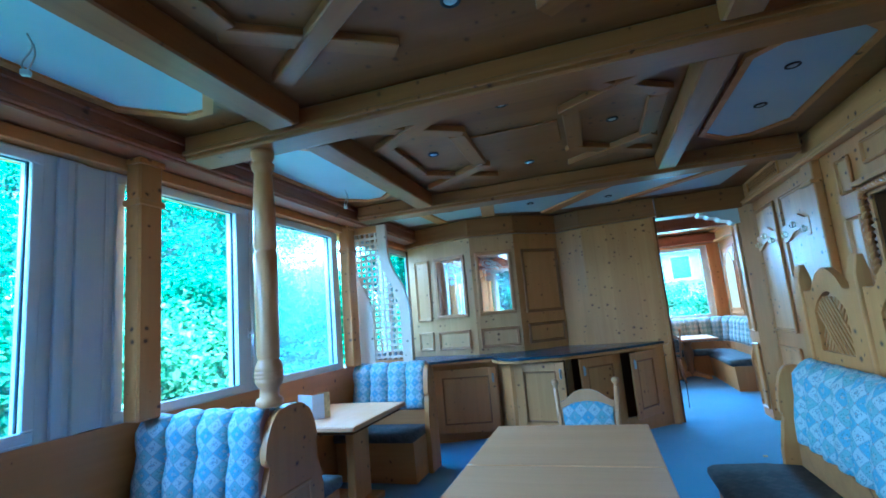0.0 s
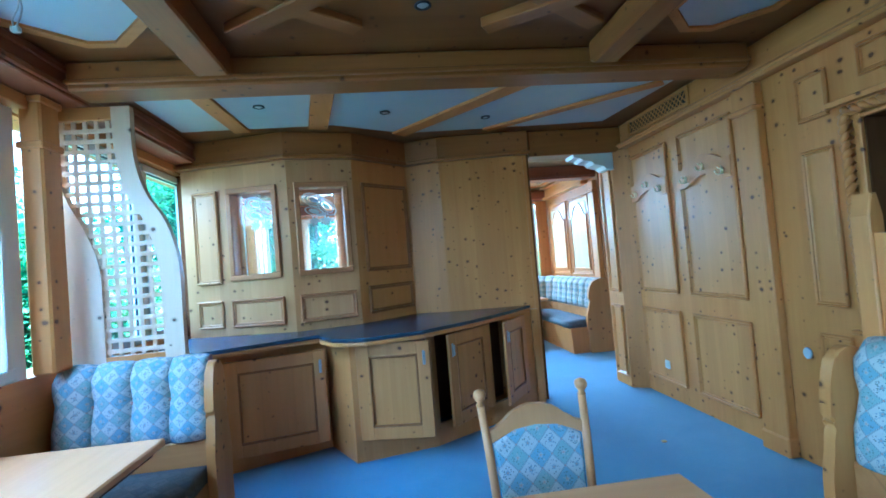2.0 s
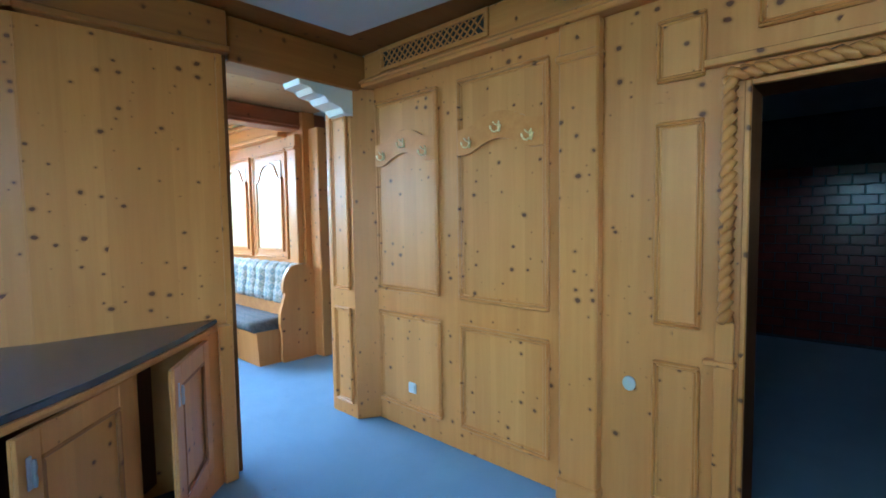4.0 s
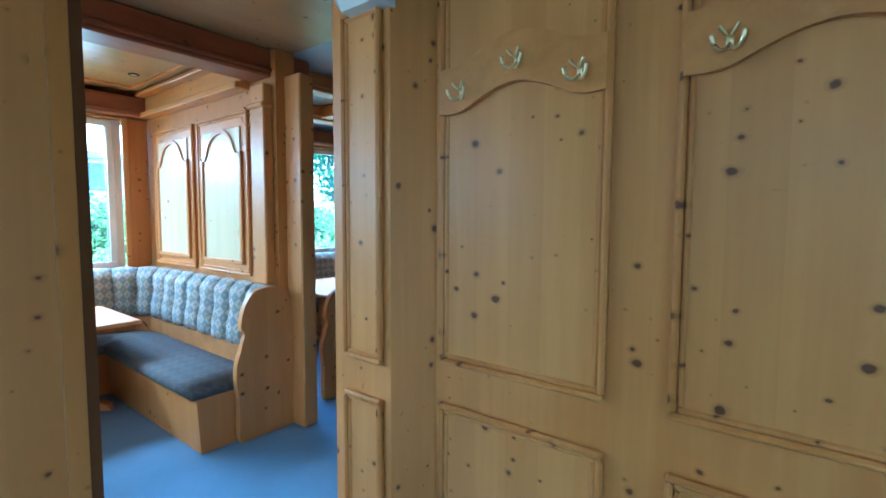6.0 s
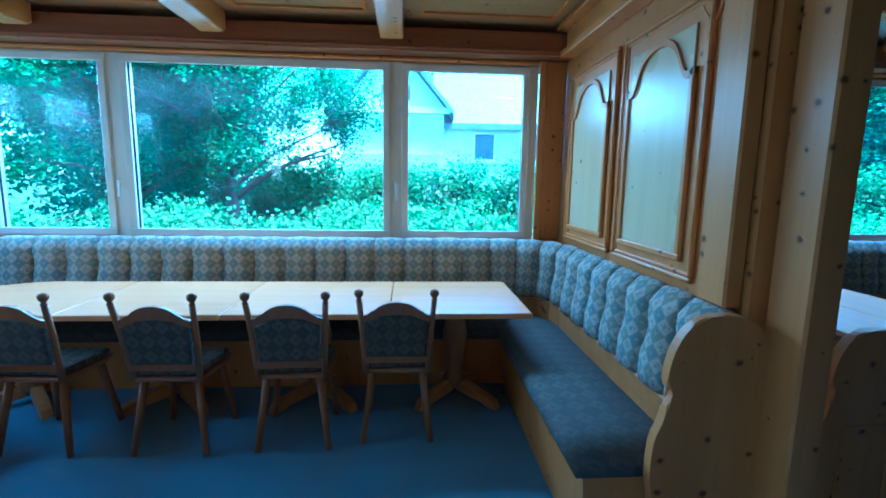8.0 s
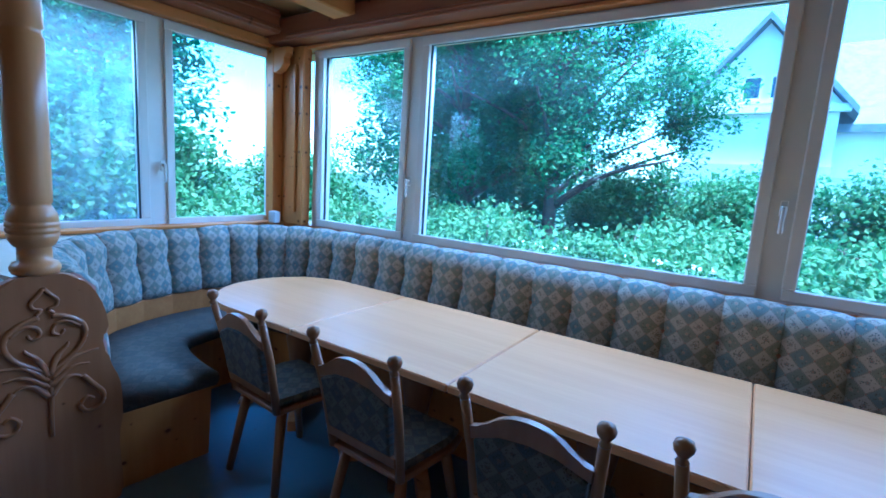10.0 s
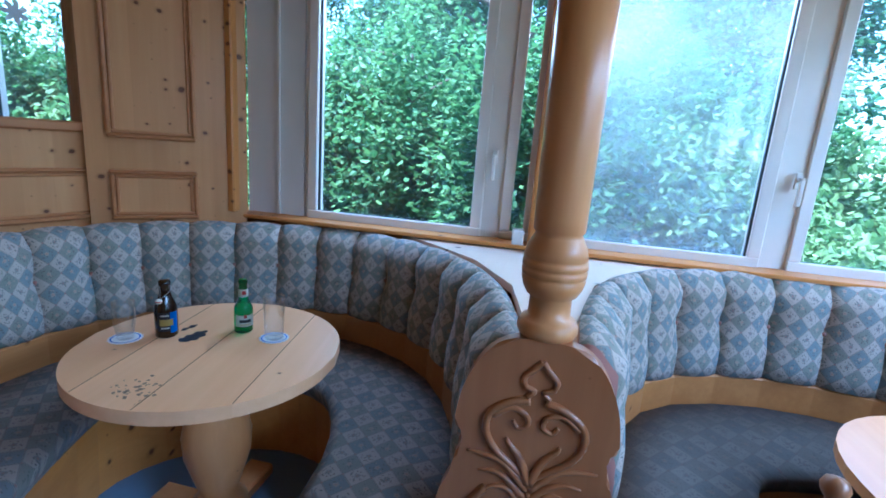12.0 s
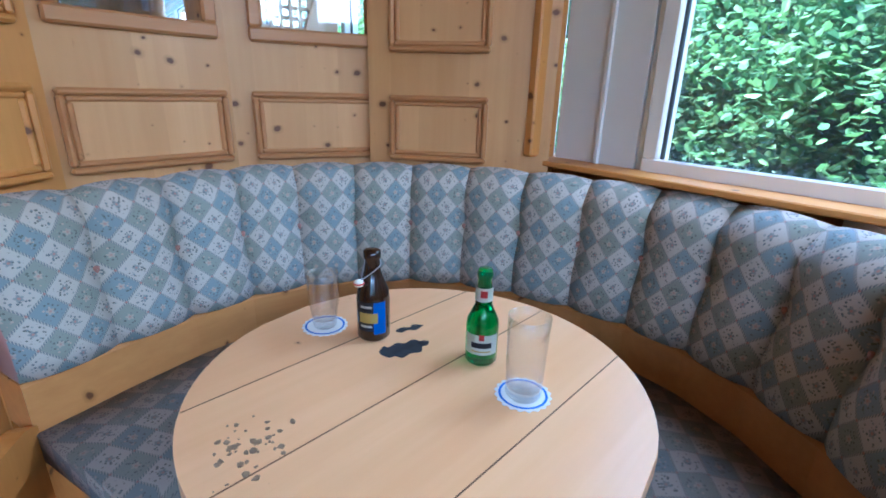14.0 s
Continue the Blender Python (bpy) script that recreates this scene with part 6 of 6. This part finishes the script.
# ---- outside ----
def leaves(n, size, cloud, seed, flat=0.5):
    """One mesh of n folded leaves set in clumps; cloud(rng, k) gives the clump centres."""
    rng = np.random.default_rng(seed)
    per = 14
    k = n // per
    cen = cloud(rng, k)
    pos = np.repeat(cen, per, 0) + rng.normal(0, size * 1.5, (k * per, 3)) * (1, 1, 0.7)
    m = len(pos)
    d = rng.normal(0, 1, (m, 3))
    d[:, 2] = d[:, 2] * flat - 0.25
    d /= np.linalg.norm(d, axis=1)[:, None]
    u = np.cross(d, rng.normal(0, 0.45, (m, 3)) + (0, 0, 1))
    u /= np.linalg.norm(u, axis=1)[:, None]
    w = np.cross(d, u)
    s = size * rng.uniform(0.6, 1.25, (m, 1))
    tip, mid = pos + d * s, pos + d * s * 0.45
    far = pos + d * s * 0.78
    a, b = mid - d * s * 0.12 + u * s * 0.34 + w * s * 0.09, mid - d * s * 0.12 - u * s * 0.34 + w * s * 0.09
    a2, b2 = far + u * s * 0.22 + w * s * 0.06, far - u * s * 0.22 + w * s * 0.06
    v = np.stack((pos, a, a2, tip, b2, b), 1).reshape(-1, 3)
    i = np.arange(m)[:, None] * 6
    f = np.concatenate((i + (0, 1, 2), i + (0, 2, 3), i + (0, 3, 4), i + (0, 4, 5)), 1).reshape(-1, 3)
    me = bpy.data.meshes.new("crown")
    me.from_pydata(v.tolist(), [], f.tolist())
    me.update()
    return me


def shell(rx, ry, rz, zc, inner=0.45, lumps=9, tuft=0.48):
    def cloud(rng, k):
        c = rng.normal(0, 1, (lumps, 3))
        c /= np.linalg.norm(c, axis=1)[:, None]
        c = c * rng.uniform(0.35, 0.75 + 0.4 * (0.48 - tuft), (lumps, 1))
        pick = rng.integers(0, lumps, k)
        d = rng.normal(0, 1, (k, 3))
        d /= np.linalg.norm(d, axis=1)[:, None]
        p = c[pick] + d * rng.uniform(inner, 1.0, (k, 1)) * tuft
        return p * (rx, ry, rz) + (0, 0, zc)
    return cloud


def grow(name, m, me, mat, h, spread, label, seed, r=0.09, limbs=7, category="tree"):
    rng = random.Random(seed)
    t = thing(name, m, label, category, "trees and shrubs outside")
    tr = NB()
    lean = (rng.uniform(-0.2, 0.2), rng.uniform(-0.2, 0.2))
    stem = [tuple(v) for v in curve([(0, 0, 0), (lean[0] * 0.4, lean[1] * 0.3, h * 0.35), (lean[0], lean[1], h * 0.7), (lean[0] * 1.4, lean[1], h * 0.92)], 4)]
    tube(tr, stem, r, 9, 0.3)
    for k in range(limbs):
        z = h * rng.uniform(0.2, 0.75)
        a = k * 2.4 + rng.uniform(-0.4, 0.4)
        L = spread * rng.uniform(0.5, 0.95)
        b = [(lean[0] * z / h, lean[1] * z / h, z), (math.cos(a) * L * 0.4, math.sin(a) * L * 0.4, z + L * 0.30), (math.cos(a) * L, math.sin(a) * L, z + L * rng.uniform(0.35, 0.7))]
        tube(tr, [tuple(v) for v in curve(b, 4)], r * 0.42, 6, 0.3)
    part("trunk", tr, BARK, t, smooth=True)
    c = new("crown", me)
    c.parent = t
    if not me.materials:
        me.materials.append(mat)
    return t


NEAR_A = leaves(22000, 0.088, shell(1.6, 1.6, 2.4, 2.2, 0.2, 60, 0.26), 11)
NEAR_B = leaves(17000, 0.095, shell(1.4, 1.4, 1.9, 1.8, 0.5, 12), 12, 0.8)
LOW_A = leaves(11000, 0.085, shell(1.2, 1.2, 1.15, 1.1, 0.5, 12), 13, 0.9)
TALL_A = leaves(62000, 0.095, shell(4.2, 4.2, 4.4, 5.4, 0.1, 85, 0.19), 14)
FAR_A = leaves(26000, 0.20, shell(3.2, 3.2, 4.6, 5.2, 0.6, 14), 15)
G = -1.05
k = 0
for me_, mat, h, sp, rows in (
    (NEAR_A, LEAF, 4.2, 1.3, ((-5.6, 0.2), (-5.4, 1.9), (-6.3, 6.9), (-5.8, 8.5), (-7.0, 9.7), (-6.9, 5.6), (-5.8, -1.6), (-7.6, 8.9), (-7.9, 1.2), (-7.2, 11.0))),
    (NEAR_B, LEAF2, 3.2, 1.2, ((-5.5, 3.5), (-5.8, 5.0), (-6.9, 4.2), (-5.9, 10.6), (-6.9, 12.0), (-7.2, 2.6))),
    (LOW_A, LEAF2, 2.2, 1.0, ((-4.4, 13.8), (-2.2, 14.2), (-0.4, 14.6), (1.2, 14.0), (2.6, 14.4), (4.2, 14.0), (0.4, 16.5), (2.2, 16.8), (6.0, 14.2), (7.6, 14.4), (9.4, 14.0), (-4.6, 11.9), (-3.6, 16.2))),
    (NEAR_B, LEAF2, 3.2, 1.2, ((-1.2, 20.5), (-3.0, 23.0), (0.2, 22.5), (-0.2, 25.0), (4.2, 17.2), (2.6, 18.2), (0.6, 19.0), (5.6, 18.8), (7.0, 17.2), (9.6, 17.0), (12.0, 16.6), (-7.0, 15.0))),
    (TALL_A, LEAF, 8.0, 3.4, ((-3.4, 19.6), (-5.4, 18.6), (-9.6, 8.0), (-10.4, 0.5))),
    (FAR_A, LEAF3, 8.5, 3.0, ((-8.5, 23.5), (-15.0, 14.0), (-16.0, 5.5), (-15.0, -3.0), (-7.5, 27.0), (17.0, 22.0), (22.0, 26.0), (-24.0, 11.0), (13.0, 31.0))),
):
    for x, y in rows:
        k += 1
        grow("tree" if h > 4 else "shrub", pose(x, y, G, 0, 0, 67 * k), me_, mat, h, sp, "leafy green %s outside the windows" % ("maple tree" if h > 4 else "shrub"), k, 0.20 if h > 6 else 0.04, 18 if h > 6 else 9, "tree" if h > 4 else "shrub")


def house(m, label):
    """A rendered house: a gabled bay in front of a long roof."""
    hs = thing("house", m, label, "house")
    part("wall", boxes((0.0, 14.0, 2.0, 9.0, 0.0, 5.6)), RENDERW, hs)
    part("gable_bay", prism(NB(), [(-2.6, 0.0), (2.4, 0.0), (2.4, 6.2), (-0.1, 9.2), (-2.6, 6.2)], 0.0, 6.0, "xz"), RENDERW, hs)
    part("band", boxes((-2.66, 2.46, -0.06, 0.0, 3.1, 3.9), (2.46, 14.05, 1.94, 2.0, 3.1, 3.6)), PLASTER, hs)
    part("roof", prism(NB(), [(1.4, 5.3), (1.4, 5.6), (5.5, 9.6), (9.6, 5.6), (9.6, 5.3), (5.5, 9.25)], 1.8, 14.4, "yz"), SLATE, hs, "dark slate roof")
    for s in (-1, 1):
        part("gable_roof", prism(NB(), [(-0.1, 9.25), (-0.1, 9.5), (-0.1 + s * 3.0, 5.95), (-0.1 + s * 3.0, 5.7)], -0.5, 6.2, "xz"), SLATE, hs)
    def pane(x, y, z, w, h):
        f = NB()
        ring(f, x, x + w, z, z + h, 0.09, y - 0.05, y, 0.0)
        o = part("window", f, WHITE, hs)
        part("pane", boxes((x + 0.09, x + w - 0.09, y - 0.02, y - 0.005, z + 0.09, z + h - 0.09)), COUNTER, o)
        part("sill", boxes((x - 0.1, x + w + 0.1, y - 0.16, y, z - 0.1, z)), RENDERW, o)
    for x in (-0.75, 0.15):
        pane(x, 0.0, 6.35, 0.7, 0.95)
    for x in (-1.6, 0.5):
        pane(x, 0.0, 1.2, 1.1, 1.6)
    for x in (4.0, 6.8, 9.6, 12.0):
        pane(x, 2.0, 3.7, 1.2, 1.5)
        pane(x, 2.0, 0.9, 1.2, 1.6)
    for x in (5.2, 8.6):
        part("skylight", boxes((x, x + 1.0, 3.0, 4.2, 7.12, 7.22)), WHITE, hs)
    part("bay_cornice", boxes((-2.9, 2.7, -0.35, 0.0, 5.85, 6.1)), RENDERW, hs)
    return hs


house(pose(0.5, 30.5, G, 0, 0, -4), "white rendered house with a dark slate roof and gable")
hw = thing("garden_wall", pose(-1.6, 15.4, G), "low pale garden wall behind the shrubs", "garden wall")
part("wall", boxes((-1.0, 2.2, 0, 0.3, 0, 1.55), bevel=0.02), RENDERW, hw)
part("coping", boxes((-1.1, 2.3, -0.06, 0.36, 1.551, 1.63), bevel=0.02), RENDERW, hw)
